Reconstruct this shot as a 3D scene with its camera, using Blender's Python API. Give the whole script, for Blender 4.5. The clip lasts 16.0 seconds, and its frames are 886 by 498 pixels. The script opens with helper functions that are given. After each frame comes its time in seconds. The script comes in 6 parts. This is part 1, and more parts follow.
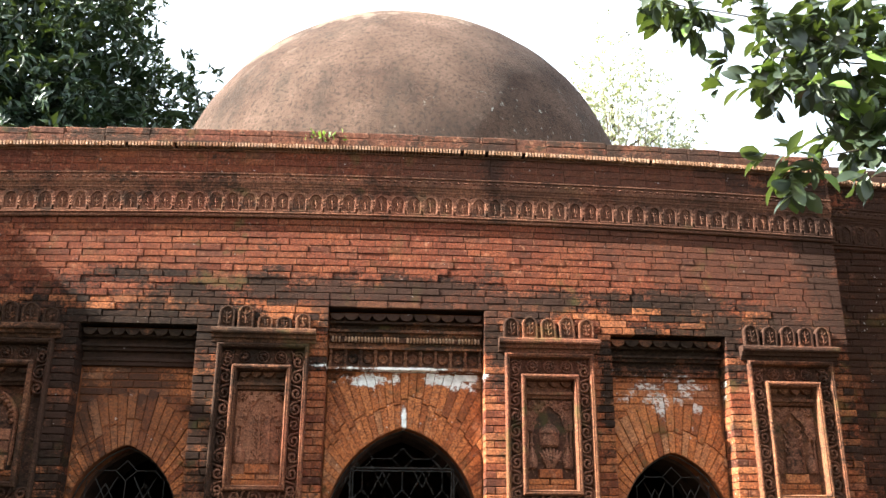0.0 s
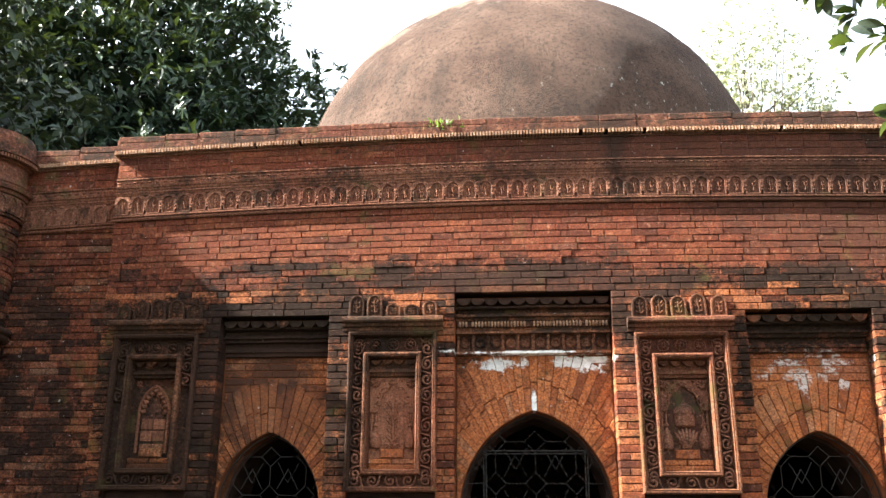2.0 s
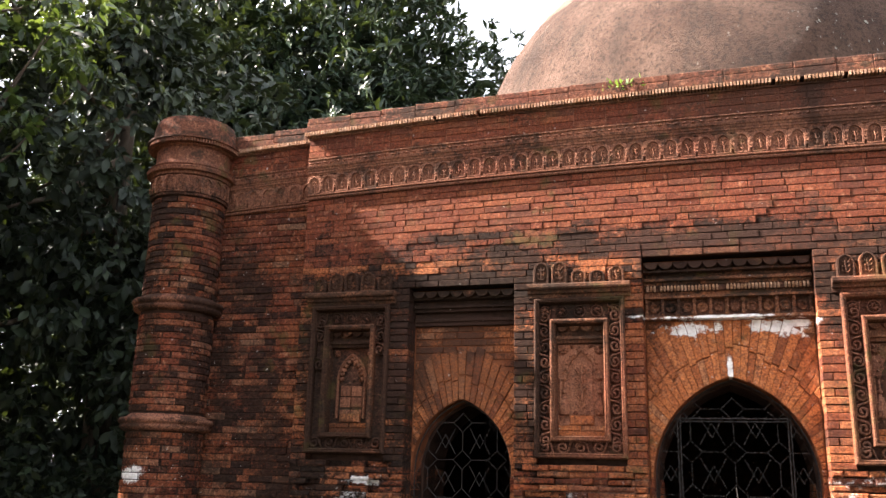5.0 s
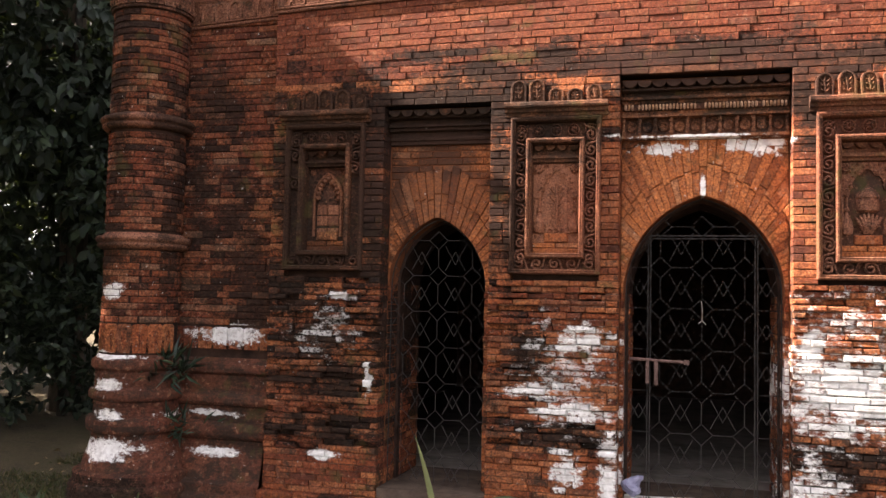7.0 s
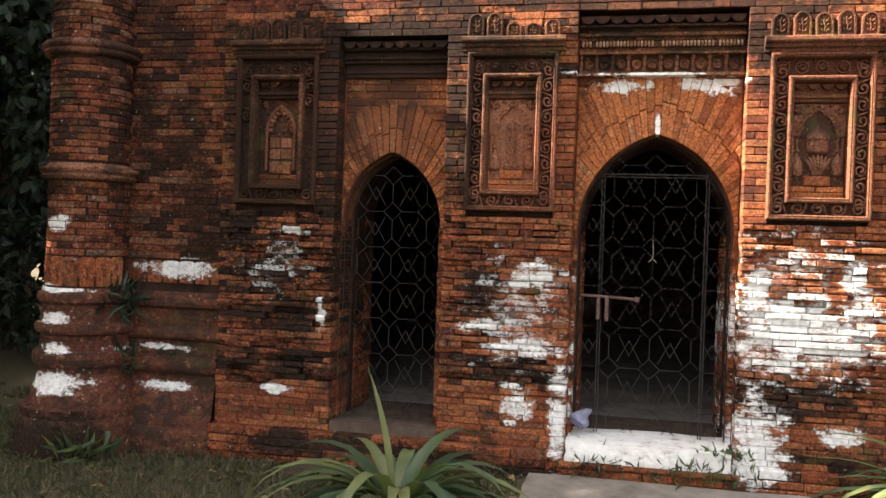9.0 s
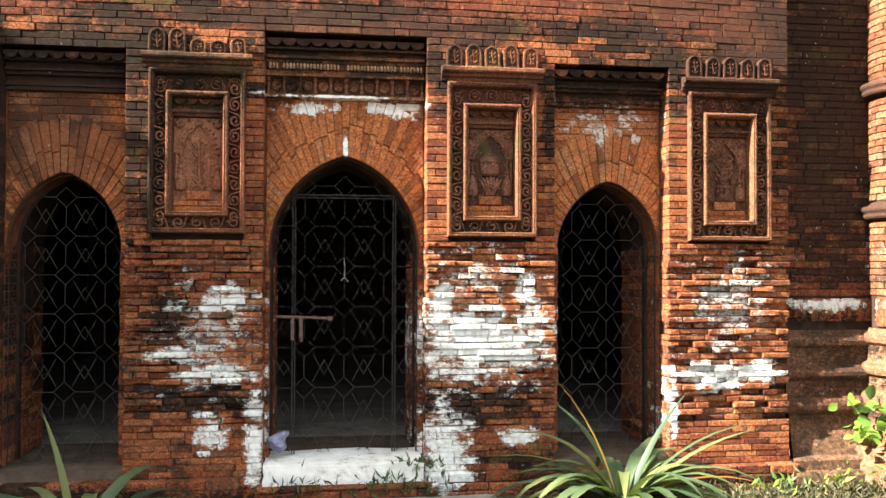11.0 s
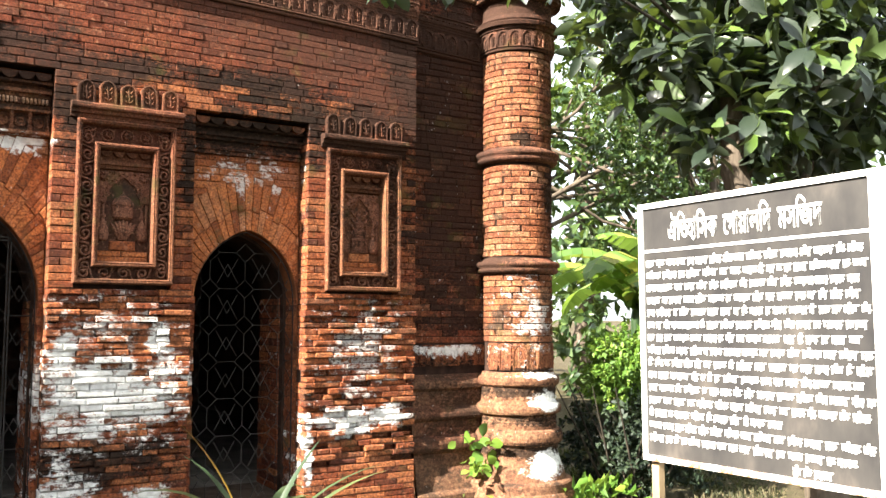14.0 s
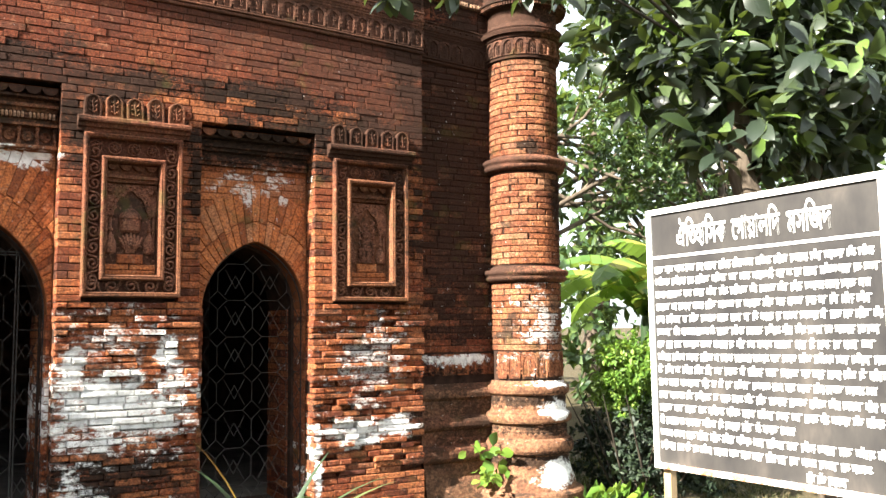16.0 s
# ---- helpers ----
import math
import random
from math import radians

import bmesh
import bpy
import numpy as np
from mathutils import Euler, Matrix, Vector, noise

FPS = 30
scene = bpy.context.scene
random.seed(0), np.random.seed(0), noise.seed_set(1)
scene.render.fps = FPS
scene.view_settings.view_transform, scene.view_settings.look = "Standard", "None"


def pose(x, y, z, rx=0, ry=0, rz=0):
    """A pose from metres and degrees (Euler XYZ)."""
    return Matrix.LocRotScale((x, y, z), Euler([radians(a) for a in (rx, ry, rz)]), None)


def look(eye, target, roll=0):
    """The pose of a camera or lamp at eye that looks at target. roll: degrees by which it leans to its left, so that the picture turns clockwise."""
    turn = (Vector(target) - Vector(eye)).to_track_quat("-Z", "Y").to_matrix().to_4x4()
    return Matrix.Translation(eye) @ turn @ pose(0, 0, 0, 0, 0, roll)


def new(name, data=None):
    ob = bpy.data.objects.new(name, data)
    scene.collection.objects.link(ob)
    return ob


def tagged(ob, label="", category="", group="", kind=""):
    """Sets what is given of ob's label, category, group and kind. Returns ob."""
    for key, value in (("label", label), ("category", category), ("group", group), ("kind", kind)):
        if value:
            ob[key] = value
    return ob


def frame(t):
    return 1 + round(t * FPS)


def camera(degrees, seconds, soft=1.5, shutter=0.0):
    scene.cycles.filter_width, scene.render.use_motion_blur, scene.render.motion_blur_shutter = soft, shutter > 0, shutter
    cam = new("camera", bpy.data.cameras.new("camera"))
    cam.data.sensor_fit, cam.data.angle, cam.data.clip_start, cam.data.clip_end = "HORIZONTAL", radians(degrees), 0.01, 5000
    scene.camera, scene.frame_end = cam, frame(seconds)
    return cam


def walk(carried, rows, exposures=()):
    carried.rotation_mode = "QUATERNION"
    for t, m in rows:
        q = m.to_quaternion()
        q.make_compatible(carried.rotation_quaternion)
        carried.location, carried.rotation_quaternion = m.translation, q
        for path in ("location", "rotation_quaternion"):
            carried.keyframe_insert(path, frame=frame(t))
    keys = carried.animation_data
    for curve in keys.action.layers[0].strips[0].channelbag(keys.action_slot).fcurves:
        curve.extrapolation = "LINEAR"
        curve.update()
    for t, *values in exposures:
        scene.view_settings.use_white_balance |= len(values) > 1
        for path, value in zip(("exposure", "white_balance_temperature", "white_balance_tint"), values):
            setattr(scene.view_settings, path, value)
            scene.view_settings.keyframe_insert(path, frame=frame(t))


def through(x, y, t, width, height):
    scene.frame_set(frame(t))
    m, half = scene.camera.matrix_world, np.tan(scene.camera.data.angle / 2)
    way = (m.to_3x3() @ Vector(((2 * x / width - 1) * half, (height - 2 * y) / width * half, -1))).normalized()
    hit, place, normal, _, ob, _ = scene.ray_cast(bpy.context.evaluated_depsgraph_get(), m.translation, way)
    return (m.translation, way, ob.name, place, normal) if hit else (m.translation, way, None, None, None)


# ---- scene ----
cam = camera(53.7, 16.0)
PATH = [
    (0, (-0.175, -6.26, 1.618), (-0.042, -4.366, 2.247), 0.4),
    (0.5, (-0.158, -6.266, 1.618), (-0.048, -4.367, 2.238), 0.5),
    (1, (-0.139, -6.269, 1.617), (-0.11, -4.362, 2.222), 0.3),
    (1.5, (-0.122, -6.269, 1.617), (-0.169, -4.359, 2.21), 0.3),
    (2, (-0.106, -6.268, 1.616), (-0.273, -4.365, 2.209), 0.3),
    (2.5, (-0.093, -6.265, 1.616), (-0.386, -4.375, 2.201), 0.4),
    (3, (-0.082, -6.262, 1.616), (-0.47, -4.387, 2.196), 0.4),
    (3.5, (-0.078, -6.256, 1.616), (-0.555, -4.4, 2.187), 0.4),
    (3.7, (-0.078, -6.254, 1.616), (-0.586, -4.405, 2.184), 0.4),
    (5.8, (-0.1, -6.239, 1.613), (-0.696, -4.369, 1.997), 1.2),
    (6, (-0.102, -6.238, 1.613), (-0.695, -4.353, 1.926), 0.8),
    (6.5, (-0.111, -6.235, 1.612), (-0.684, -4.33, 1.821), 0.9),
    (7, (-0.119, -6.232, 1.612), (-0.652, -4.308, 1.726), 1.3),
    (7.5, (-0.127, -6.229, 1.61), (-0.675, -4.306, 1.601), 0.7),
    (8, (-0.134, -6.227, 1.609), (-0.677, -4.304, 1.521), 1.0),
    (8.2, (-0.136, -6.226, 1.608), (-0.67, -4.3, 1.534), 1.4),
    (10.3, (-0.155, -6.202, 1.581), (-0.162, -4.203, 1.595), 0.4),
    (10.5, (-0.155, -6.201, 1.581), (-0.08, -4.203, 1.601), 0.2),
    (11, (-0.155, -6.202, 1.579), (0.116, -4.221, 1.62), 0.2),
    (11.5, (-0.153, -6.205, 1.577), (0.343, -4.271, 1.68), 1.0),
    (12, (-0.15, -6.211, 1.576), (0.551, -4.341, 1.69), 0.5),
    (12.5, (-0.15, -6.224, 1.576), (0.686, -4.411, 1.701), 0.7),
    (13, (-0.149, -6.246, 1.576), (0.825, -4.505, 1.715), 0.7),
    (13.5, (-0.146, -6.251, 1.577), (0.874, -4.537, 1.717), 0.7),
    (14, (-0.139, -6.25, 1.577), (0.883, -4.538, 1.733), 0.2),
    (14.5, (-0.132, -6.244, 1.577), (0.893, -4.534, 1.736), 0.1),
    (15, (-0.128, -6.24, 1.578), (0.886, -4.523, 1.738), -0.0),
    (15.5, (-0.125, -6.238, 1.578), (0.895, -4.525, 1.734), 0.1),
    (16, (-0.124, -6.238, 1.577), (0.881, -4.517, 1.754), -0.5),
]
walk(cam, [(t, look(eye, at, roll)) for t, eye, at, roll in PATH],
     [(0, 3.0, 6150, 7), (3.5, 3.05, 6200, 12), (6.5, 3.05, 6850, 23), (8, 3.05, 6850, 21), (10.5, 3.08, 6550, 5), (12.5, 2.9, 6450, 8), (14, 2.8, 6450, 8), (16, 2.75, 6400, 8)])

# ---- light ----
world = bpy.data.worlds.new("sky")
scene.world = world
world.use_nodes = True
wn = world.node_tree.nodes
wl = world.node_tree.links
sky = wn.new("ShaderNodeTexSky")
sky.sky_type = "NISHITA"
sky.sun_disc = False
sky.sun_elevation = radians(36)
sky.sun_rotation = radians(261)
sky.air_density, sky.dust_density, sky.ozone_density = 1.0, 5.0, 1.0
haze = wn.new("ShaderNodeMix")
haze.data_type = "RGBA"
haze.inputs[0].default_value = 0.6
haze.inputs[7].default_value = (6.0, 6.2, 6.3, 1)
wl.new(sky.outputs["Color"], haze.inputs[6])
wn["Background"].inputs["Strength"].default_value = 0.070
wl.new(haze.outputs[2], wn["Background"].inputs["Color"])

SUN_WAY = Vector((-0.80, -0.128, 0.585))
sun = new("sun", bpy.data.lights.new("sun", "SUN"))
sun.data.energy, sun.data.angle, sun.data.color = 5.0, radians(0.6), (1.0, 0.93, 0.82)
sun.matrix_world = look(SUN_WAY * 30, (0, 0, 0))


# ---- material tools ----
class Mat:
    """A node material under construction."""

    def __init__(self, name, rough=0.9, spec=0.3):
        self.m = bpy.data.materials.new(name)
        self.m.use_nodes = True
        self.n = self.m.node_tree.nodes
        self.l = self.m.node_tree.links
        self.b = self.n["Principled BSDF"]
        self.b.inputs["Roughness"].default_value = rough
        self.b.inputs["Specular IOR Level"].default_value = spec
        self.pos = self.n.new("ShaderNodeNewGeometry").outputs["Position"]

    def put(self, socket, value):
        if isinstance(value, bpy.types.NodeSocket):
            self.l.new(value, socket)
        elif isinstance(value, tuple) and len(value) == 3 and socket.type == "RGBA":
            socket.default_value = (*value, 1)
        else:
            socket.default_value = value

    def math(self, op, a, b=0.0, clamp=False):
        k = self.n.new("ShaderNodeMath")
        k.operation, k.use_clamp = op, clamp
        self.put(k.inputs[0], a)
        self.put(k.inputs[1], b)
        return k.outputs[0]

    def noise(self, scale, detail=3.0, rough=0.55, stretch=None, vector=None):
        k = self.n.new("ShaderNodeTexNoise")
        k.inputs["Scale"].default_value = scale
        k.inputs["Detail"].default_value = detail
        k.inputs["Roughness"].default_value = rough
        v = vector or self.pos
        if stretch:
            s = self.n.new("ShaderNodeVectorMath")
            s.operation = "MULTIPLY"
            self.l.new(v, s.inputs[0])
            s.inputs[1].default_value = stretch
            v = s.outputs[0]
        self.l.new(v, k.inputs["Vector"])
        return k.outputs["Fac"]

    def span(self, value, a, b, c=0.0, d=1.0):
        k = self.n.new("ShaderNodeMapRange")
        k.interpolation_type = "SMOOTHSTEP"
        for i, v in enumerate((value, a, b, c, d)):
            self.put(k.inputs[i], v)
        return k.outputs[0]

    def ramp(self, value, *stops):
        k = self.n.new("ShaderNodeValToRGB")
        e = k.color_ramp.elements
        while len(e) < len(stops):
            e.new(0.5)
        for i, (p, c) in enumerate(stops):
            e[i].position, e[i].color = p, (*c, 1)
        self.l.new(value, k.inputs[0])
        return k.outputs[0]

    def mix(self, fac, a, b, how="MIX"):
        k = self.n.new("ShaderNodeMix")
        k.data_type, k.blend_type = "RGBA", how
        self.put(k.inputs[0], fac)
        self.put(k.inputs[6], a)
        self.put(k.inputs[7], b)
        return k.outputs[2]

    def random(self):
        o = self.n.new("ShaderNodeObjectInfo").outputs["Random"]
        g = self.n.new("ShaderNodeNewGeometry").outputs["Random Per Island"]
        return self.math("FRACT", self.math("ADD", o, g))

    def spots(self, places):
        """Distance to the nearest of some ellipses (x, z, half width, half height), 1 at their rim."""
        best = 9.0
        for x, z, rx, rz in places:
            k = self.n.new("ShaderNodeVectorMath")
            k.operation = "MULTIPLY_ADD"
            self.l.new(self.pos, k.inputs[0])
            k.inputs[1].default_value = (1 / rx, 0.0, 1 / rz)
            k.inputs[2].default_value = (-x / rx, 0.0, -z / rz)
            q = self.n.new("ShaderNodeVectorMath")
            q.operation = "LENGTH"
            self.l.new(k.outputs[0], q.inputs[0])
            best = self.math("MINIMUM", q.outputs["Value"], best)
        return best

    def bump(self, height, strength=0.4, distance=0.01):
        k = self.n.new("ShaderNodeBump")
        k.inputs["Strength"].default_value = strength
        k.inputs["Distance"].default_value = distance
        self.l.new(height, k.inputs["Height"])
        self.l.new(k.outputs[0], self.b.inputs["Normal"])

    def color(self, value):
        self.put(self.b.inputs["Base Color"], value)
        return self.m


# lime-wash splashes, soot, and shade painted as dark spots, on the front
LIME = [(0.96, 1.05, 0.56, 0.27), (0.72, 0.28, 0.18, 0.34), (1.24, 0.36, 0.14, 0.07), (2.76, 0.77, 0.28, 0.11), (3.08, 0.80, 0.16, 0.09), (1.30, 1.42, 0.10, 0.12), (0.68, 1.32, 0.09, 0.2),
        (-0.78, 1.33, 0.20, 0.09), (-0.85, 0.83, 0.30, 0.065), (-0.62, 0.38, 0.07, 0.32), (-0.92, 0.42, 0.11, 0.14), (-1.2, 0.98, 0.18, 0.05),
        (-0.26, 2.72, 0.20, 0.05), (0.34, 2.74, 0.26, 0.06), (-2.62, 1.62, 0.10, 0.035), (-2.75, 0.42, 0.13, 0.04), (0.0, 2.797, 0.56, 0.016)]
LIME_MORE = [(-4.45, 1.11, 0.20, 0.035), (-4.42, 0.89, 0.17, 0.05), (-4.40, 0.66, 0.13, 0.035), (-4.42, 0.40, 0.29, 0.09), (-4.45, 1.62, 0.12, 0.07),
             (4.36, 1.10, 0.20, 0.035), (4.42, 0.87, 0.15, 0.075), (4.42, 0.36, 0.20, 0.10), (-3.66, 1.28, 0.28, 0.07), (3.72, 1.30, 0.30, 0.05),
             (-3.75, 0.66, 0.28, 0.03), (-3.7, 0.36, 0.24, 0.04), (2.42, 0.55, 0.04, 0.3), (-2.42, 1.0, 0.03, 0.15), (0.0, 2.45, 0.02, 0.07)]
THIN_LIME = [(2.88, 1.35, 0.40, 0.36), (1.0, 1.5, 0.42, 0.22), (-0.95, 1.1, 0.34, 0.40), (-2.8, 1.35, 0.26, 0.2), (1.95, 2.64, 0.4, 0.12), (4.3, 1.6, 0.2, 0.4)]
# soot; the spots near x 3.8 paint the shadow on the right strip
SOOT_AND_SHADE = [(0.0, 3.37, 0.75, 0.10), (-0.95, 3.36, 0.45, 0.14), (-1.9, 2.98, 0.50, 0.16), (1.95, 2.97, 0.48, 0.15), (0.0, 3.16, 0.6, 0.08),
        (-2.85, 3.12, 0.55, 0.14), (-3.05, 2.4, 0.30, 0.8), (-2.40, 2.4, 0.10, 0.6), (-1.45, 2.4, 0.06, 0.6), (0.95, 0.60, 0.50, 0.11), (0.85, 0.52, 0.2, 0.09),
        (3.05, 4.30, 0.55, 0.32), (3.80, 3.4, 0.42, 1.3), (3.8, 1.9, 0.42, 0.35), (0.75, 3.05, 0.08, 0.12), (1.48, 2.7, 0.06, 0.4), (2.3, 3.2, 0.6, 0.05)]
# more soot; spots on both strips, right plinth and lower left paint shade
MORE_SOOT_AND_SHADE = [(3.70, 3.5, 0.60, 1.5), (-3.55, 2.1, 0.30, 0.5), (-3.45, 1.55, 0.35, 0.3), (-4.0, 2.5, 0.16, 0.9), (-1.75, 3.02, 1.1, 0.36), (2.7, 3.12, 0.8, 0.16), (-2.0, 2.97, 0.95, 0.26), (-2.42, 2.2, 0.16, 0.80), (-1.42, 2.55, 0.12, 0.60), (-2.95, 2.0, 0.45, 0.5), (3.75, 4.1, 0.5, 0.8), (3.8, 2.6, 0.5, 0.9), (-2.80, 2.95, 0.55, 0.30), (-1.92, 2.72, 0.42, 0.16), (-2.28, 2.45, 0.12, 0.45), (-1.44, 2.75, 0.10, 0.45), (2.0, 3.30, 0.7, 0.12), (3.2, 3.7, 0.2, 0.5), (0.66, 2.95, 0.10, 0.25), (1.0, 3.30, 0.5, 0.10), (-2.85, 1.3, 0.45, 0.30),
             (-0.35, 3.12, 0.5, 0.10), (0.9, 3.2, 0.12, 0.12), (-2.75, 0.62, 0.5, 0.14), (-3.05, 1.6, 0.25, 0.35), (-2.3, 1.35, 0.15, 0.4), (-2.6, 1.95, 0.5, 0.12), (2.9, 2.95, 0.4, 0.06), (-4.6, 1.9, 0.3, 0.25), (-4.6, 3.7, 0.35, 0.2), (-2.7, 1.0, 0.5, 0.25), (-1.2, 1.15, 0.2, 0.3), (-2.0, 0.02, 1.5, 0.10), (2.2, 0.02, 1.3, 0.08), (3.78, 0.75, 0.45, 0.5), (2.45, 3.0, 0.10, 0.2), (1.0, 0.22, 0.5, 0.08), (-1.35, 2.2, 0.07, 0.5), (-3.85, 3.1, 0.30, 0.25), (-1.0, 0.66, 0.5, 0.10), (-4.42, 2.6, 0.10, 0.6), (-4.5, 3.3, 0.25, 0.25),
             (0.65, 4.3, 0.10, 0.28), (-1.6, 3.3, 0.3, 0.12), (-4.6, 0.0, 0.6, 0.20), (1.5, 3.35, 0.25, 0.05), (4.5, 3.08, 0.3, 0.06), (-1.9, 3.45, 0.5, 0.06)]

# dull film; upper right and right strip spots stand in for missing shade
GRIME_AND_SHADE = [(2.6, 3.75, 0.9, 0.5), (-1.95, 2.45, 0.55, 0.50), (2.3, 4.05, 1.3, 0.55), (3.1, 3.3, 0.5, 0.5), (0.9, 4.3, 1.4, 0.25), (3.8, 3.2, 0.6, 1.6), (0.0, 3.28, 1.2, 0.16)]

# soot marks, plus painted shade in the ring necks and down the right side
TOWER_STAIN_SHADE = ([(4.30, 2.97, 0.30, 0.07), (4.20, 3.08, 0.12, 0.10)], [(4.52, 2.62, 0.08, 0.25), (4.55, 0.60, 0.12, 0.05), (4.34, 0.965, 0.45, 0.045), (4.34, 0.73, 0.45, 0.045), (4.34, 0.49, 0.45, 0.05), (4.34, 1.14, 0.4, 0.02)], [(4.60, 2.4, 0.14, 1.4), (4.35, 4.3, 0.4, 0.2)])


def weathered(name, *stops, fresh=0.5, bump=0.5, lime=True, soot=1.0, grain=70.0, age=0.0, mottle=1.0, patchy=1.0, dark_spots=None):
    """Fired clay with soot, moss, lime and painted-in shade on it. soot: strength of the dark layers. age: how far
    streaks of grime cover it.
    """
    black, blacker, dull = dark_spots or (SOOT_AND_SHADE, MORE_SOOT_AND_SHADE, GRIME_AND_SHADE)
    k = Mat(name, 0.95, 0.08)
    r = k.random()
    base = k.ramp(r, *stops)
    tint = k.noise(1.9, 4, 0.65)
    base = k.mix(k.span(tint, 0.46, 0.68, 0, fresh), base, (0.40, 0.135, 0.048))
    base = k.mix(k.span(k.noise(0.9, 3, 0.6), 0.50, 0.66, 0, 0.45), base, (0.17, 0.046, 0.027))
    base = k.mix(k.span(k.noise(grain, 4, 0.7), 0.36, 0.66, 0.75, 0.0), base, (0.065, 0.028, 0.020))
    base = k.mix(k.span(k.noise(grain * 0.35, 3, 0.6), 0.56, 0.70, 0.0, 0.35), base, (0.42, 0.22, 0.13))
    base = k.mix(mottle, base, k.ramp(k.noise(grain * 0.45, 6, 0.8), (0.30, (0.40, 0.38, 0.38)), (0.5, (1.0, 1.0, 1.0)), (0.68, (1.75, 1.7, 1.65))), "MULTIPLY")
    wide = k.noise(3.0, 6, 0.72)
    near = k.noise(13.0, 5, 0.7)
    mess = k.math("ADD", k.math("MULTIPLY", k.math("SUBTRACT", wide, 0.5), 3.4), k.math("MULTIPLY", k.math("SUBTRACT", near, 0.5), 2.0))
    piece = k.math("MULTIPLY", k.math("SUBTRACT", r, 0.5), patchy)
    fine = k.noise(31.0, 5, 0.75, (1, 1, 1.7))
    scab = k.math("MULTIPLY", k.math("SUBTRACT", fine, 0.5), 3.2)
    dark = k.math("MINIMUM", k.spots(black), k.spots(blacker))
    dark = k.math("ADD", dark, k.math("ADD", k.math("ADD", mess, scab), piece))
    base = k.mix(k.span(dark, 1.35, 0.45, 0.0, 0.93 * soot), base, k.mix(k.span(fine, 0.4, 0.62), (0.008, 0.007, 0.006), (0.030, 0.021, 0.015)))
    streak = k.math("ADD", k.noise(2.4, 6, 0.74, (1.0, 1.0, 1.5)), k.math("ADD", k.math("MULTIPLY", k.math("SUBTRACT", near, 0.5), 0.45), k.math("MULTIPLY", k.math("SUBTRACT", fine, 0.5), 0.35)))
    streak = k.math("ADD", streak, k.math("MULTIPLY", piece, 0.12))
    base = k.mix(k.span(streak, 0.55 - age, 0.70 - age, 0.0, 0.85 * soot), base, (0.028, 0.022, 0.017))
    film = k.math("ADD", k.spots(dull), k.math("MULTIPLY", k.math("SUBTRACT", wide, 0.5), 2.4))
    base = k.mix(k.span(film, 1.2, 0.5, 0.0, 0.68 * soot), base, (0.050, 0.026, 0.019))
    moss = k.math("MULTIPLY", k.span(k.noise(6.0, 4), 0.54, 0.66), k.span(k.noise(1.1, 2), 0.47, 0.62))
    base = k.mix(k.math("MULTIPLY", moss, 0.55), base, (0.070, 0.062, 0.022))
    if lime:
        d = k.math("MINIMUM", k.spots(LIME), k.spots(LIME_MORE))
        ragged = k.math("ADD", k.math("MULTIPLY", k.math("SUBTRACT", k.noise(7.0, 6, 0.75, (1, 1, 1.35)), 0.5), 3.4), k.math("MULTIPLY", k.math("SUBTRACT", r, 0.5), 0.6))
        d = k.math("ADD", d, ragged)
        holes = k.span(k.noise(33.0, 4, 0.7, (1, 1, 1.8)), 0.40, 0.52)
        white = k.math("MULTIPLY", k.span(d, 1.12, 0.72), k.span(k.math("ADD", d, k.math("MULTIPLY", holes, -0.7)), 0.75, 0.3, 0.25, 1.0))
        thin = k.math("ADD", k.spots(THIN_LIME), k.math("MULTIPLY", ragged, 1.5))
        white = k.math("MAXIMUM", white, k.math("MULTIPLY", k.span(thin, 0.72, 0.20, 0.0, 0.6), holes))
        speck = k.math("MULTIPLY", k.span(k.noise(30.0, 2), 0.72, 0.75), 0.35)
        white = k.math("MAXIMUM", white, speck)
        base = k.mix(white, base, k.ramp(k.noise(25.0, 3), (0.3, (0.58, 0.56, 0.53)), (0.6, (0.84, 0.83, 0.80))))
    k.bump(k.math("ADD", k.noise(grain * 1.6, 5, 0.7), k.math("MULTIPLY", near, 1.5)), bump, 0.014)
    return k.color(base)


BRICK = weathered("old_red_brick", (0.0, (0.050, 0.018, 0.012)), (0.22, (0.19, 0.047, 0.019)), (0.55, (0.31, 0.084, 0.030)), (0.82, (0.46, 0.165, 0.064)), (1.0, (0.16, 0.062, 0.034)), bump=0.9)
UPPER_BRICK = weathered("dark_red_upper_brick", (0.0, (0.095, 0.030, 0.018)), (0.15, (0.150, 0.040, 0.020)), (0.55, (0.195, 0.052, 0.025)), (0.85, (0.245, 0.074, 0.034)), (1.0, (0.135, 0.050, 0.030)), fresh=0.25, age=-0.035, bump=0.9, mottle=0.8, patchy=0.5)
# right tower's brick, paler: sunlight put into the colour
TOWER_BRICK = weathered("sunlit_orange_tower_brick", (0.0, (0.13, 0.046, 0.024)), (0.3, (0.23, 0.085, 0.039)), (0.6, (0.31, 0.125, 0.058)), (0.85, (0.39, 0.185, 0.095)), (1.0, (0.27, 0.15, 0.09)), bump=0.9, age=0.0, mottle=0.9, patchy=0.7, dark_spots=TOWER_STAIN_SHADE)
# right tower's base clay, likewise lightened as if sunlit
BASE_CLAY = weathered("sunlit_tan_moulded_clay", (0.0, (0.17, 0.088, 0.048)), (1.0, (0.26, 0.145, 0.082)), fresh=0.12, soot=0.95, grain=38.0, age=0.03, bump=0.8, mottle=0.45, dark_spots=TOWER_STAIN_SHADE)
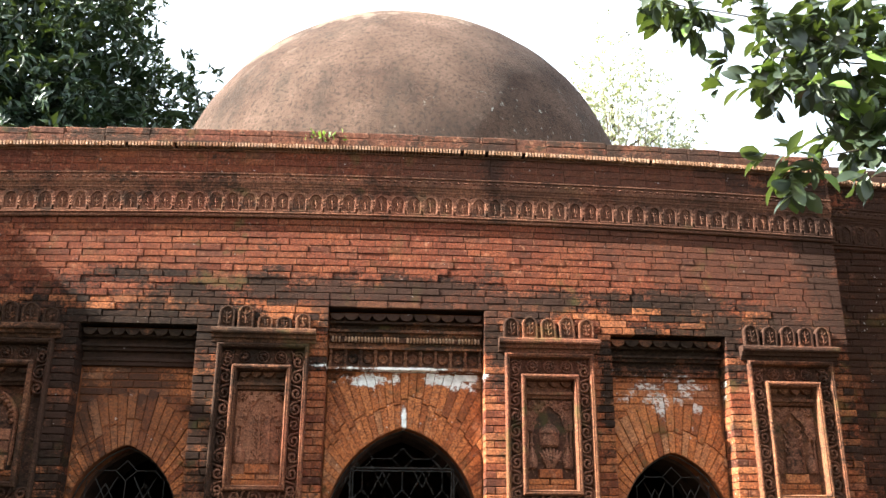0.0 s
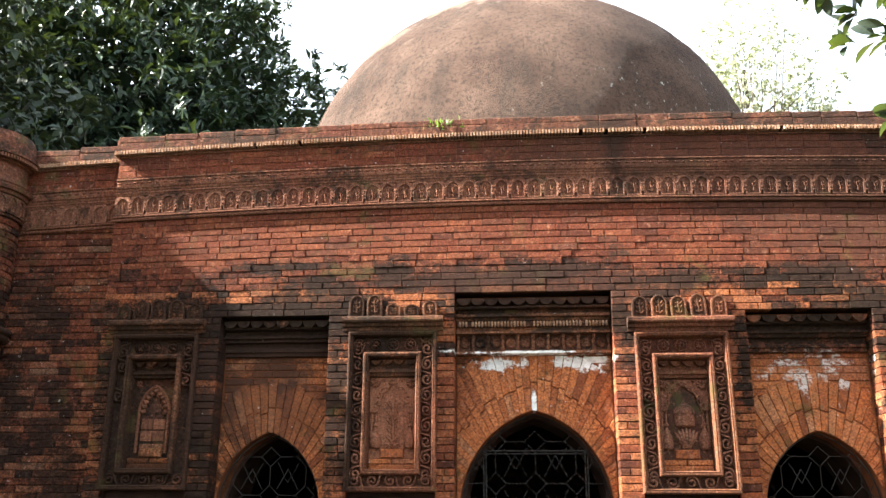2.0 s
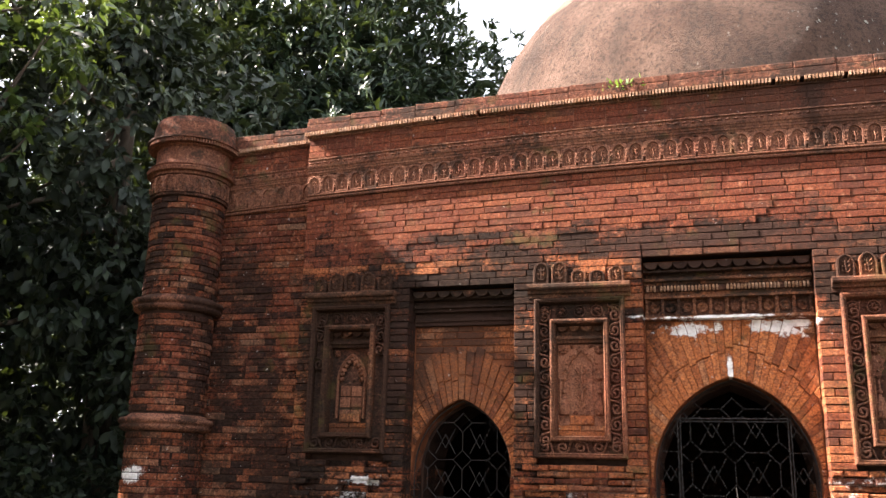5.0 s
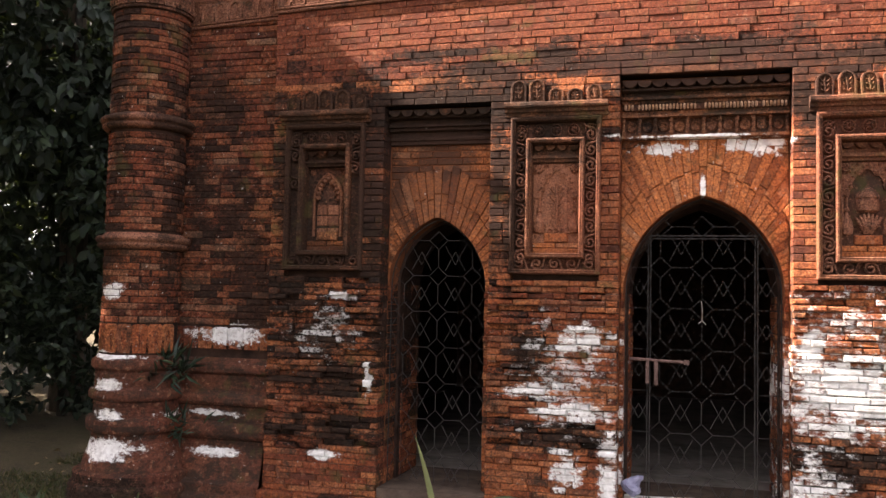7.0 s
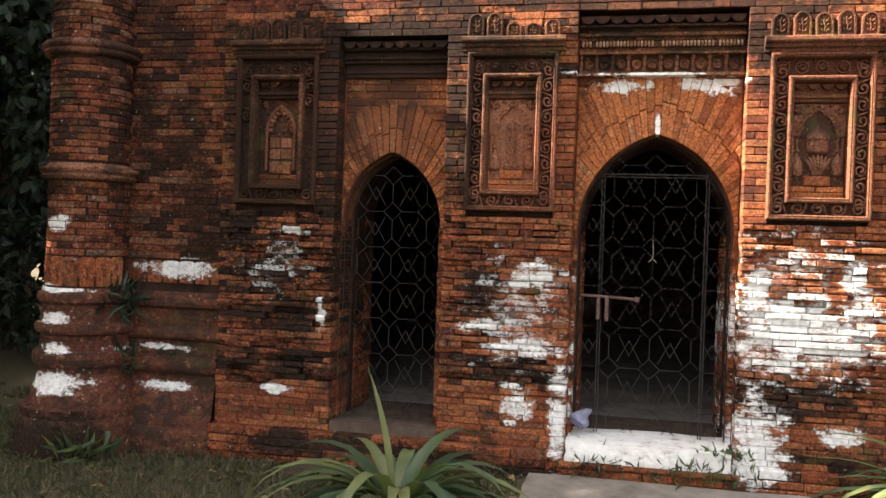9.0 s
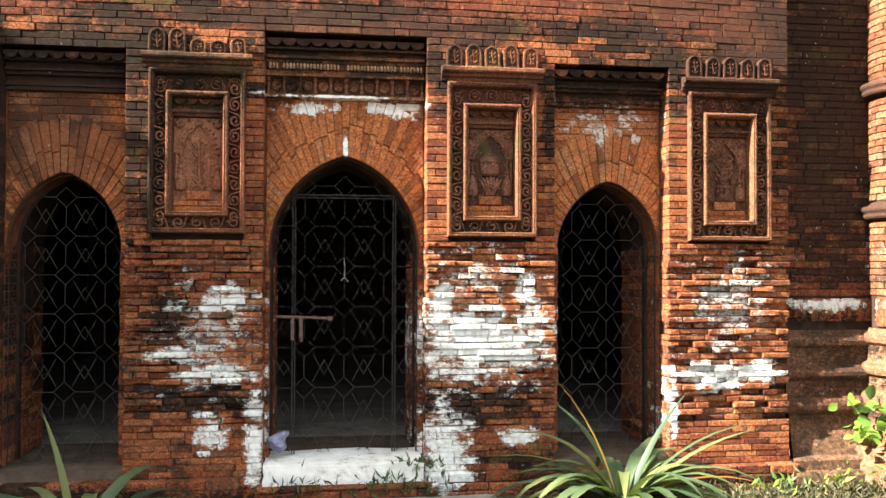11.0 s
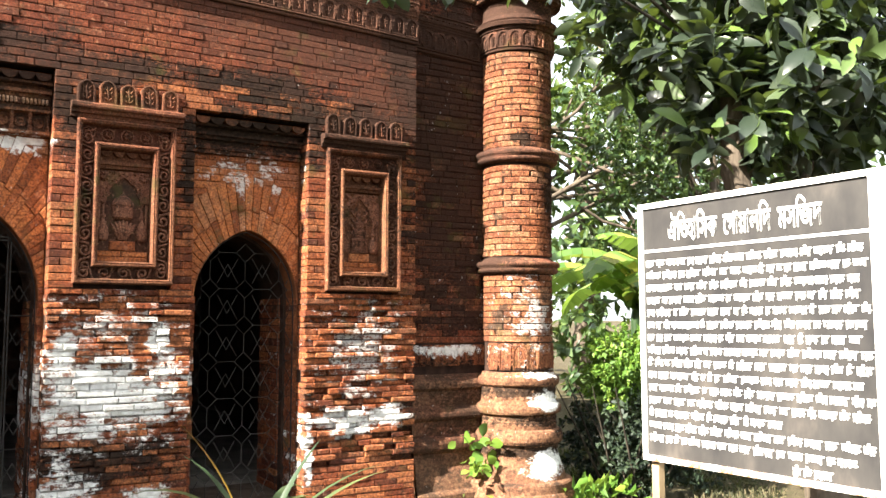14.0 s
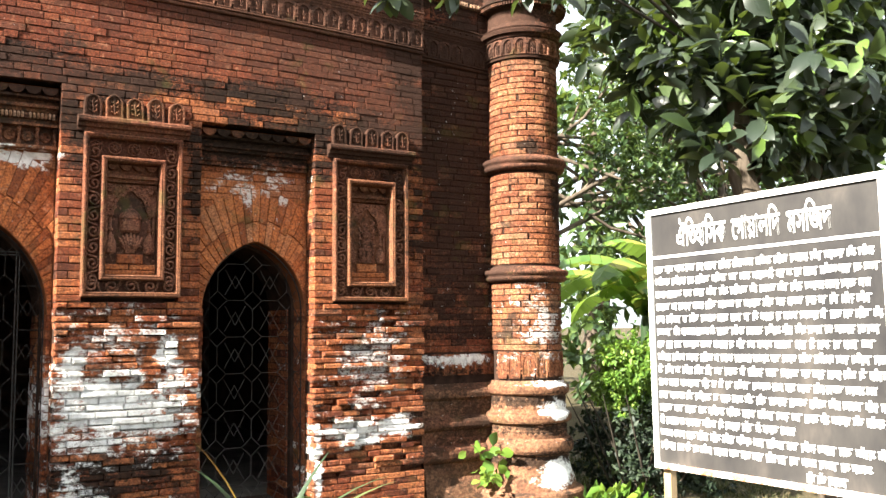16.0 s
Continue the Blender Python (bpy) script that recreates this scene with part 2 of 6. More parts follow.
PLINTH_CLAY = weathered("brown_moulded_clay", (0.0, (0.13, 0.066, 0.036)), (1.0, (0.19, 0.105, 0.060)), fresh=0.12, soot=0.8, grain=60.0, age=0.02, bump=0.9, mottle=0.8)
# brick of the strips and left tower, with their shade put into the colour
SHADED_BRICK = weathered("shaded_red_brown_brick", (0.0, (0.050, 0.018, 0.012)), (0.3, (0.125, 0.033, 0.016)), (0.6, (0.185, 0.050, 0.021)), (0.85, (0.25, 0.088, 0.040)), (1.0, (0.22, 0.125, 0.075)), fresh=0.35, bump=0.9, age=0.01, mottle=1.0, patchy=1.5, soot=0.9)
# left side's moulded clay: grime, and its shade put into the colour too
SHADED_CLAY = weathered("shaded_red_moulded_clay", (0.0, (0.085, 0.032, 0.020)), (1.0, (0.13, 0.050, 0.030)), fresh=0.15, soot=0.95, grain=60.0, age=0.06, bump=1.0, mottle=0.8)
ARCH_BRICK = weathered("orange_arch_brick", (0.0, (0.24, 0.072, 0.028)), (0.18, (0.42, 0.13, 0.044)), (0.55, (0.53, 0.172, 0.055)), (0.85, (0.58, 0.20, 0.070)), (1.0, (0.48, 0.21, 0.10)), soot=0.8, age=-0.07, bump=0.6, mottle=0.35)
TOP_BRICK = weathered("blackened_parapet_brick", (0.0, (0.09, 0.042, 0.028)), (0.5, (0.15, 0.060, 0.036)), (1.0, (0.20, 0.085, 0.050)), fresh=0.15, lime=False, age=0.12, bump=0.9)
TERRACOTTA = weathered("weathered_terracotta", (0.0, (0.10, 0.045, 0.025)), (0.5, (0.15, 0.066, 0.034)), (1.0, (0.20, 0.090, 0.045)), fresh=0.12, lime=False, soot=0.85, grain=120.0, age=0.02)
# darker clay for the sunk grounds, sets off the raised reliefs
DARK_CLAY = weathered("dark_ground_terracotta", (0.0, (0.045, 0.022, 0.014)), (1.0, (0.085, 0.040, 0.024)), fresh=0.1, lime=False, soot=0.85, grain=120.0, age=0.03)
HOOD_CLAY = weathered("lime_splashed_terracotta", (0.0, (0.12, 0.052, 0.028)), (1.0, (0.22, 0.095, 0.046)), fresh=0.3, soot=1.0, grain=90.0, age=0.03)
FRAME_CLAY = weathered("worn_orange_terracotta", (0.0, (0.125, 0.052, 0.027)), (1.0, (0.205, 0.090, 0.045)), fresh=0.2, lime=False, soot=0.85, grain=120.0, age=0.02)
BEAD_CLAY = weathered("pale_bead_terracotta", (0.0, (0.40, 0.22, 0.12)), (1.0, (0.55, 0.36, 0.24)), fresh=0.1, lime=False, soot=0.15, grain=120.0, age=-0.1)
CORNICE_CLAY = weathered("brown_cornice_terracotta", (0.0, (0.17, 0.074, 0.044)), (0.5, (0.225, 0.100, 0.060)), (1.0, (0.29, 0.135, 0.082)), fresh=0.08, lime=False, soot=0.9, grain=110.0, age=0.03)
RELIEF_CLAY = weathered("pale_red_relief_terracotta", (0.0, (0.27, 0.110, 0.060)), (1.0, (0.34, 0.145, 0.080)), fresh=0.15, lime=False, soot=0.5, grain=110.0, age=-0.03, mottle=0.6)
JOINT = weathered("crumbling_lime_mortar", (0.0, (0.085, 0.045, 0.030)), (1.0, (0.19, 0.11, 0.072)), fresh=0.2, grain=90.0, age=0.0, bump=1.0)

k = Mat("dark_mortar", 0.95, 0.1)
k.bump(k.noise(60, 4), 0.6, 0.01)
MORTAR = k.color(k.ramp(k.noise(9, 4), (0.3, (0.016, 0.010, 0.008)), (0.7, (0.055, 0.030, 0.021))))

k = Mat("lime_plaster", 0.9, 0.2)
c = k.ramp(k.noise(7, 6, 0.7), (0.32, (0.24, 0.20, 0.16)), (0.42, (0.66, 0.64, 0.60)), (0.7, (0.84, 0.83, 0.80)))
k.bump(k.noise(30, 5), 0.7, 0.02)
LIME_WASH = k.color(c)

k = Mat("dome_plaster", 0.95, 0.15)
c = k.ramp(k.noise(1.3, 5, 0.6), (0.34, (0.084, 0.050, 0.037)), (0.52, (0.138, 0.086, 0.063)), (0.68, (0.195, 0.125, 0.092)))
c = k.mix(k.span(k.noise(26, 5, 0.75), 0.46, 0.64, 0, 0.75), c, (0.045, 0.034, 0.026))
c = k.mix(k.span(k.noise(5.5, 6, 0.75), 0.60, 0.74, 0, 0.35), c, (0.36, 0.27, 0.20))
c = k.mix(k.span(k.noise(1.6, 4, 0.6, (1, 1, 0.22)), 0.50, 0.66, 0, 0.45), c, (0.050, 0.040, 0.032))
pale = k.math("ADD", k.spots([(-0.55, 7.45, 1.6, 0.30), (-1.6, 6.9, 0.5, 0.14)]), k.math("MULTIPLY", k.math("SUBTRACT", k.noise(2.6, 6, 0.75), 0.5), 5.0))
c = k.mix(k.span(pale, 1.1, 0.4, 0, 0.55), c, (0.34, 0.25, 0.19))
lichen = k.math("MULTIPLY", k.span(k.noise(17, 4, 0.7, (1, 1, 0.6)), 0.63, 0.67), k.span(k.math("ADD", k.spots([(1.7, 5.5, 1.3, 0.7), (0.2, 5.0, 2.6, 0.35)]), k.math("MULTIPLY", k.math("SUBTRACT", k.noise(2.0, 3), 0.5), 2.0)), 1.15, 0.6))
c = k.mix(lichen, c, (0.46, 0.45, 0.38))
k.bump(k.noise(30, 6, 0.8), 1.0, 0.09)
DOME = k.color(c)

k = Mat("dusty_sill_earth", 0.95, 0.1)
k.bump(k.noise(40, 5), 0.5, 0.01)
SILL = k.color(k.ramp(k.noise(5, 6, 0.65), (0.3, (0.040, 0.028, 0.021)), (0.7, (0.11, 0.080, 0.060))))

k = Mat("orange_mortar", 0.95, 0.1)
k.bump(k.noise(60, 4), 0.6, 0.01)
BAY_MORTAR = k.color(k.ramp(k.noise(9, 4), (0.3, (0.12, 0.042, 0.020)), (0.7, (0.24, 0.085, 0.036))))

k = Mat("old_cement", 0.9, 0.2)
k.bump(k.noise(40, 5), 0.4, 0.01)
CEMENT = k.color(k.ramp(k.noise(3, 6, 0.65), (0.3, (0.10, 0.085, 0.070)), (0.48, (0.18, 0.158, 0.132)), (0.7, (0.27, 0.24, 0.205))))

k = Mat("black_painted_iron", 0.85, 0.12)
IRON = k.color(k.ramp(k.noise(30, 3), (0.4, (0.020, 0.019, 0.018)), (0.7, (0.042, 0.036, 0.032))))
k = Mat("rusty_latch_iron", 0.7, 0.3)
LATCH = k.color(k.ramp(k.noise(40, 3), (0.35, (0.075, 0.042, 0.034)), (0.7, (0.13, 0.075, 0.06))))

k = Mat("litter_and_soil", 0.95, 0.1)
c = k.ramp(k.noise(2.2, 6, 0.7), (0.3, (0.030, 0.024, 0.015)), (0.5, (0.068, 0.055, 0.032)), (0.72, (0.042, 0.045, 0.018)))
c = k.mix(k.span(k.noise(40, 4, 0.7), 0.5, 0.66, 0, 0.75), c, (0.13, 0.10, 0.06))
k.bump(k.noise(45, 5), 0.8, 0.03)
GROUND = k.color(c)


def leafy(name, *stops, gloss=0.4, through=0.35, clump=1.2):
    k = Mat(name, gloss, 0.4)
    r = k.random()
    c = k.ramp(k.math("ADD", k.math("MULTIPLY", r, 0.6), k.math("MULTIPLY", k.noise(clump, 2), 0.4)), *stops)
    k.color(c)
    t = k.n.new("ShaderNodeBsdfTranslucent")
    k.l.new(k.mix(0.5, c, (0.22, 0.30, 0.03)), t.inputs["Color"])
    m = k.n.new("ShaderNodeMixShader")
    m.inputs[0].default_value = through
    k.l.new(k.b.outputs[0], m.inputs[1])
    k.l.new(t.outputs[0], m.inputs[2])
    k.l.new(m.outputs[0], k.n["Material Output"].inputs["Surface"])
    return k.m


LEAF_DARK = leafy("dark_glossy_leaves", (0.2, (0.010, 0.024, 0.015)), (0.5, (0.017, 0.036, 0.020)), (0.8, (0.032, 0.056, 0.026)), gloss=0.45, through=0.06)
LEAF_MID = leafy("green_leaves", (0.2, (0.018, 0.038, 0.014)), (0.5, (0.033, 0.064, 0.020)), (0.8, (0.075, 0.11, 0.03)), through=0.25)
LEAF_BROAD = leafy("grey_green_broad_leaves", (0.2, (0.014, 0.022, 0.014)), (0.5, (0.028, 0.039, 0.026)), (0.66, (0.046, 0.060, 0.036)), (0.8, (0.085, 0.14, 0.028)), gloss=0.36, through=0.16)
# darker copy of the leaves, deep shade put into the colour
LEAF_SHADED = leafy("shaded_green_leaves", (0.2, (0.006, 0.013, 0.007)), (0.5, (0.011, 0.022, 0.010)), (0.8, (0.022, 0.036, 0.013)), gloss=0.65, through=0.05)
# far leaves, lightened: distance haze put into the colour
LEAF_HAZED = leafy("hazed_far_leaves", (0.2, (0.30, 0.31, 0.21)), (0.8, (0.42, 0.42, 0.30)), gloss=0.7, through=0.3)
LEAF_BRIGHT = leafy("bright_shrub_leaves", (0.2, (0.06, 0.13, 0.02)), (0.5, (0.11, 0.21, 0.03)), (0.8, (0.19, 0.28, 0.04)), gloss=0.5, through=0.4)
LEAF_LILY = leafy("lily_leaves", (0.2, (0.028, 0.048, 0.024)), (0.6, (0.055, 0.082, 0.036)), (0.8, (0.13, 0.14, 0.05)), gloss=0.5, through=0.2, clump=4.0)
LEAF_DRY = leafy("dry_orange_leaf", (0.2, (0.22, 0.085, 0.016)), (0.8, (0.34, 0.15, 0.03)), gloss=0.6)
LEAF_BANANA = leafy("banana_leaves", (0.2, (0.07, 0.15, 0.03)), (0.6, (0.14, 0.24, 0.05)), (0.8, (0.35, 0.32, 0.06)), gloss=0.4, through=0.45)
LITTER = leafy("brown_fallen_leaves", (0.2, (0.08, 0.05, 0.025)), (0.5, (0.16, 0.10, 0.05)), (0.8, (0.26, 0.17, 0.08)), gloss=0.7, through=0.1)
GRASS = leafy("short_grass", (0.2, (0.026, 0.030, 0.013)), (0.5, (0.060, 0.054, 0.024)), (0.8, (0.13, 0.10, 0.055)), gloss=0.7, through=0.2, clump=3.0)
k = Mat("bark", 0.9, 0.2)
k.bump(k.noise(20, 5, 0.6, (1, 1, 0.25)), 0.8, 0.03)
BARK = k.color(k.ramp(k.noise(7, 5, 0.6, (1, 1, 0.3)), (0.3, (0.045, 0.034, 0.025)), (0.7, (0.12, 0.095, 0.070))))

# darker bark with shade put into its colour: palm, overhanging limbs, bush stems
k = Mat("shaded_bark", 0.95, 0.1)
SHADED_BARK = k.color(k.ramp(k.noise(9, 4, 0.6), (0.3, (0.022, 0.018, 0.014)), (0.7, (0.06, 0.05, 0.038))))

# ---- mesh tools ----

class Geo:
    """Vertices and faces on their way into one mesh."""

    def __init__(self):
        self.v, self.f = [], []

    def add(self, verts, faces):
        n = len(self.v)
        self.v.extend([tuple(p) for p in verts])
        self.f.extend([tuple(i + n for i in q) for q in faces])
        return self

    def box(self, x0, x1, y0, y1, z0, z1):
        return self.add([(x0, y0, z0), (x1, y0, z0), (x1, y1, z0), (x0, y1, z0), (x0, y0, z1), (x1, y0, z1), (x1, y1, z1), (x0, y1, z1)],
                        [(0, 3, 2, 1), (4, 5, 6, 7), (0, 1, 5, 4), (1, 2, 6, 5), (2, 3, 7, 6), (3, 0, 4, 7)])

    def brick(self, x0, x1, yf, yb, z0, z1, ch=0.005, lift=(0, 0, 0, 0)):
        """A brick whose worn front looks to -y. lift: how far each front corner is moved up."""
        c = ch
        zs = [(z0 + lift[0], x0), (z0 + lift[1], x1), (z1 + lift[2], x1), (z1 + lift[3], x0)]
        back = [(x, yb, z) for z, x in zs]
        mid = [(x, yf + c, z) for z, x in zs]
        s = [(c, c), (-c, c), (-c, -c), (c, -c)]
        front = [(x + a, yf, z + b) for (z, x), (a, b) in zip(zs, s)]
        faces = [(8, 9, 10, 11)]
        for i in range(4):
            j = (i + 1) % 4
            faces += [(i, j, 4 + j, 4 + i), (4 + i, 4 + j, 8 + j, 8 + i)]
        return self.add(back + mid + front, faces)

    def prism(self, poly, y0, y1):
        """A polygon of (x, z), anticlockwise as seen from the front, between two depths."""
        n = len(poly)
        v = [(x, y0, z) for x, z in poly] + [(x, y1, z) for x, z in poly]
        f = [tuple(range(n)), tuple(range(2 * n - 1, n - 1, -1))]
        f += [(i, i + n, (i + 1) % n + n, (i + 1) % n) for i in range(n)]
        return self.add(v, f)

    def tube(self, pts, r, seg=5, taper=None):
        pts = [Vector(p) for p in pts]
        rings, n = [], len(pts)
        for i, p in enumerate(pts):
            d = (pts[min(i + 1, n - 1)] - pts[max(i - 1, 0)]).normalized()
            a = d.cross(Vector((0, 1, 0)) if abs(d.y) < 0.9 else Vector((1, 0, 0))).normalized()
            b = d.cross(a)
            rr = r * (taper[i] if taper else 1)
            rings += [p + a * (rr * math.cos(math.tau * j / seg)) + b * (rr * math.sin(math.tau * j / seg)) for j in range(seg)]
        f = [tuple(range(seg - 1, -1, -1)), tuple(range((n - 1) * seg, n * seg))]
        for i in range(n - 1):
            for j in range(seg):
                a, b = i * seg + j, i * seg + (j + 1) % seg
                f.append((a, b, b + seg, a + seg))
        return self.add(rings, f)

    def lathe(self, profile, cx, cy, seg=40, a0=0.0, a1=math.tau):
        """A turned shape about the upright line through (cx, cy); profile: (radius, z)."""
        full = abs(a1 - a0 - math.tau) < 1e-6
        m = seg if full else seg + 1
        v = []
        for r, z in profile:
            for j in range(m):
                a = a0 + (a1 - a0) * j / seg
                v.append((cx + r * math.cos(a), cy + r * math.sin(a), z))
        f = []
        for i in range(len(profile) - 1):
            for j in range(seg):
                q = (j + 1) % m
                f.append((i * m + j, i * m + q, (i + 1) * m + q, (i + 1) * m + j))
        return self.add(v, f)

    def mesh(self, name, material, smooth=False):
        me = bpy.data.meshes.new(name)
        me.from_pydata(self.v, [], self.f)
        me.materials.append(material)
        if smooth:
            me.shade_smooth()
        me.update()
        return me


def part(name, geo, material, parent=None, label="", smooth=False, at=None):
    me = geo if isinstance(geo, bpy.types.Mesh) else geo.mesh(name, material, smooth)
    ob = new(name, me)
    ob.parent = parent
    if at is not None:
        ob.matrix_basis = at
    if label:
        ob["label"] = label
    return ob


def thing(name, label, category, group="", kind="", at=None):
    ob = new(name)
    ob.empty_display_size = 0.1
    if at is not None:
        ob.matrix_basis = at
    return tagged(ob, label, category, group, kind)


def jit(a):
    return random.uniform(-a, a)


# ---- plan of the front: x along it, y into it, z up ----
LEFT, RIGHT = -3.25, 3.33          # edges of the projecting middle
BACK = 0.15                        # face of the narrow strips beside it
RECESS = 0.18                      # face of the arched bays
GATE = 0.42                        # end of the outer arch
COURSE = 0.0545
BAYS = [  # recess x0, x1, top; arch centre, half width, springing, apex; sill
    (-2.33, -1.50, 3.075, -1.945, 0.385, 1.70, 2.235, 0.20),
    (-0.57, 0.575, 3.225, 0.0, 0.545, 1.68, 2.385, 0.212),
    (1.515, 2.385, 3.07, 1.98, 0.40, 1.70, 2.235, 0.20)]
PANELS = [(-3.13, -2.48), (-1.345, -0.695), (0.72, 1.375), (2.53, 3.18)]
P_LOW, P_TOP = 1.80, 2.93


def crown_line(x):
    """Underside of the frieze: the cornice bows gently up to the middle."""
    return 3.955 - 0.0065 * x * x


def arch(cx, hw, zs, za, grow=0.0, n=14):
    """A pointed arch of two circles, from the left springing over the apex to the right one."""
    rise = za - zs
    R = (rise * rise + hw * hw) / (2 * hw)
    c = R - hw
    R2 = R + grow
    top = math.acos(c / R2)
    left = [(cx + c - R2 * math.cos(top * i / n), zs + R2 * math.sin(top * i / n)) for i in range(n + 1)]
    return left + [(2 * cx - x, z) for x, z in reversed(left[:-1])]


def arch_half(cx, hw, zs, za, grow, z):
    """Half width of the grown arch at a height; 0 above it."""
    rise = za - zs
    R = (rise * rise + hw * hw) / (2 * hw)
    if z <= zs:
        return hw + grow
    s = (R + grow) ** 2 - (z - zs) ** 2
    return max(0.0, math.sqrt(s) - (R - hw)) if s > 0 else 0.0


def without(spans, a, b):
    out = []
    for p, q in spans:
        if b <= p or a >= q:
            out.append((p, q))
        else:
            if a - p > 0.02:
                out.append((p, a))
            if q - b > 0.02:
                out.append((b, q))
    return out

# ---- ground ----
def lie(x, y):
    """Height of the ground."""
    return -0.03 + 0.03 * max(-6.0, min(0.0, x)) + 0.012 * math.sin(1.7 * x + 0.6) * math.sin(1.3 * y)


def grid_mesh(name, xs, ys, height, material):
    v = [(x, y, height(x, y)) for y in ys for x in xs]
    n = len(xs)
    f = [(j * n + i, j * n + i + 1, (j + 1) * n + i + 1, (j + 1) * n + i) for j in range(len(ys) - 1) for i in range(n - 1)]
    return Geo().add(v, f).mesh(name, material, True)


edges = [-400, -150, -60, -30, -18] + [i * 0.5 for i in range(-24, 25)] + [18, 30, 60, 150, 400]
ground = part("ground", grid_mesh("ground", edges, edges, lie, GROUND), GROUND)
tagged(ground, "trodden soil with thin dry grass and leaf litter", "ground", kind="structure")

# ---- the mosque: walls ----
wall = Geo()
xs = [LEFT + 0.008]
for b in BAYS:
    wall.box(xs[-1], b[0] - 0.006, 0.10, 0.95, -0.3, 3.04)
    xs.append(b[1] + 0.006)
wall.box(xs[-1], RIGHT - 0.008, 0.10, 0.95, -0.3, 3.04)
wall.box(LEFT + 0.008, BAYS[1][0] - 0.006, 0.10, 0.95, 3.081, 3.235)
wall.box(BAYS[1][1] + 0.006, RIGHT - 0.008, 0.10, 0.95, 3.076, 3.235)
wall.box(LEFT + 0.008, BAYS[0][0] - 0.006, 0.10, 0.95, 3.04, 3.081)
wall.box(BAYS[0][1] + 0.006, BAYS[1][0] - 0.006, 0.10, 0.95, 3.04, 3.081)
wall.box(BAYS[1][1] + 0.006, BAYS[2][0] - 0.006, 0.10, 0.95, 3.04, 3.076)
wall.box(BAYS[2][1] + 0.006, RIGHT - 0.008, 0.10, 0.95, 3.04, 3.076)
wall.box(LEFT + 0.008, RIGHT - 0.008, 0.012, 0.95, 3.235, 4.45)
bay = Geo()
for x0, x1, top, cx, hw, zs, za, sill in BAYS:
    for y0, y1, less in ((RECESS + 0.012, GATE, 0.0), (GATE, 0.95, 0.022)):
        a = arch(cx, hw - less, zs, za - less * 1.3)
        e = 0.02
        outline = [(x0 - e, -0.3), (a[0][0], -0.3)] + a + [(a[-1][0], -0.3), (x1 + e, -0.3), (x1 + e, top + e), (x0 - e, top + e)]
        (bay if less == 0.0 else wall).prism(outline, y0, y1)
wall_front = part("wall_front", wall, MORTAR)
tagged(wall_front, "weathered red brick front wall with three arched doorways", "wall", kind="structure")

part("bay_core", bay, BAY_MORTAR, wall_front)

rest = Geo()
for s in (-1, 1):
    x0, x1 = sorted((s * 3.2, s * 4.6))
    rest.box(x0, x1, BACK + 0.012, 0.95, -0.4, 4.45)
wall_strip = part("wall_strip", rest, MORTAR)
tagged(wall_strip, "narrow brick wall strips between front and corner towers", "wall", kind="structure")
rest = Geo().box(-4.6, -3.7, 0.95, 8.6, -0.4, 4.4).box(3.7, 4.6, 0.95, 8.6, -0.4, 4.4).box(-3.7, 3.7, 7.7, 8.6, -0.4, 4.4)
tagged(part("wall_back", rest, MORTAR), "plain side and back brick walls of the mosque", "wall", kind="structure")
tagged(part("floor", Geo().box(-3.7, 3.7, 0.30, 7.7, -0.2, 0.19), CEMENT), "dusty grey cement floor inside the mosque", "floor", kind="structure")
tagged(part("ceiling", Geo().box(-4.55, 4.55, 0.3, 8.5, 4.40, 4.52), CEMENT), "flat plastered roof slab round the dome", "roof", kind="structure")

# ---- dome ----
dome = thing("dome", "brown weathered plaster dome with pale lichen spots", "dome", kind="structure")
prof = [(3.02, 4.50), (3.02, 4.62), (2.92, 4.70), (2.895, 5.05)]
prof += [(2.895 * math.cos(a), 5.08 + 2.895 * math.sin(a)) for a in [radians(q) for q in range(0, 90, 3)]] + [(0.02, 7.975)]
dg = Geo().lathe(prof, 0.03, 4.2, 96)
dg.v = [(x + 0.022 * noise.noise((x * 2, y * 2, z * 2)), y + 0.022 * noise.noise((x * 2 + 9, y * 2, z * 2)), z + 0.02 * noise.noise((x * 2, y * 2 + 9, z * 2))) for x, y, z in dg.v]
part("dome_shell", dg, DOME, dome, smooth=True)

# ---- cornice ----
cornice = thing("cornice", "bowed terracotta cornice with niche frieze and dentils", "cornice", kind="structure")


def sweep(geo, x0, x1, y, profile, n=26, line=crown_line):
    """Sweeps a profile of (out, up) along the bowed line, in front of the face at y."""
    m = len(profile)
    v, f = [], []
    for i in range(n + 1):
        x = x0 + (x1 - x0) * i / n
        v += [(x, y - o, line(x) + u) for o, u in profile]
    for i in range(n):
        for j in range(m - 1):
            a = i * m + j
            f.append((a, a + m, a + m + 1, a + 1))
    f += [tuple(range(m)), tuple(range(n * m + m - 1, n * m - 1, -1))]
    return geo.add(v, f)


STRING = [(0.0, -0.045), (0.016, -0.045), (0.022, -0.036), (0.022, -0.026), (0.012, -0.02), (0.03, -0.014), (0.03, -0.002), (0.0, 0.0)]
BANDS = [(0.0, 0.160), (0.02, 0.160), (0.026, 0.178), (0.032, 0.180), (0.032, 0.196), (0.038, 0.198), (0.042, 0.216), (0.050, 0.218), (0.055, 0.236), (0.04, 0.240),
         (0.04, 0.285), (0.052, 0.288), (0.052, 0.30), (0.035, 0.305), (0.035, 0.475), (0.05, 0.478), (0.05, 0.49), (0.0, 0.49)]
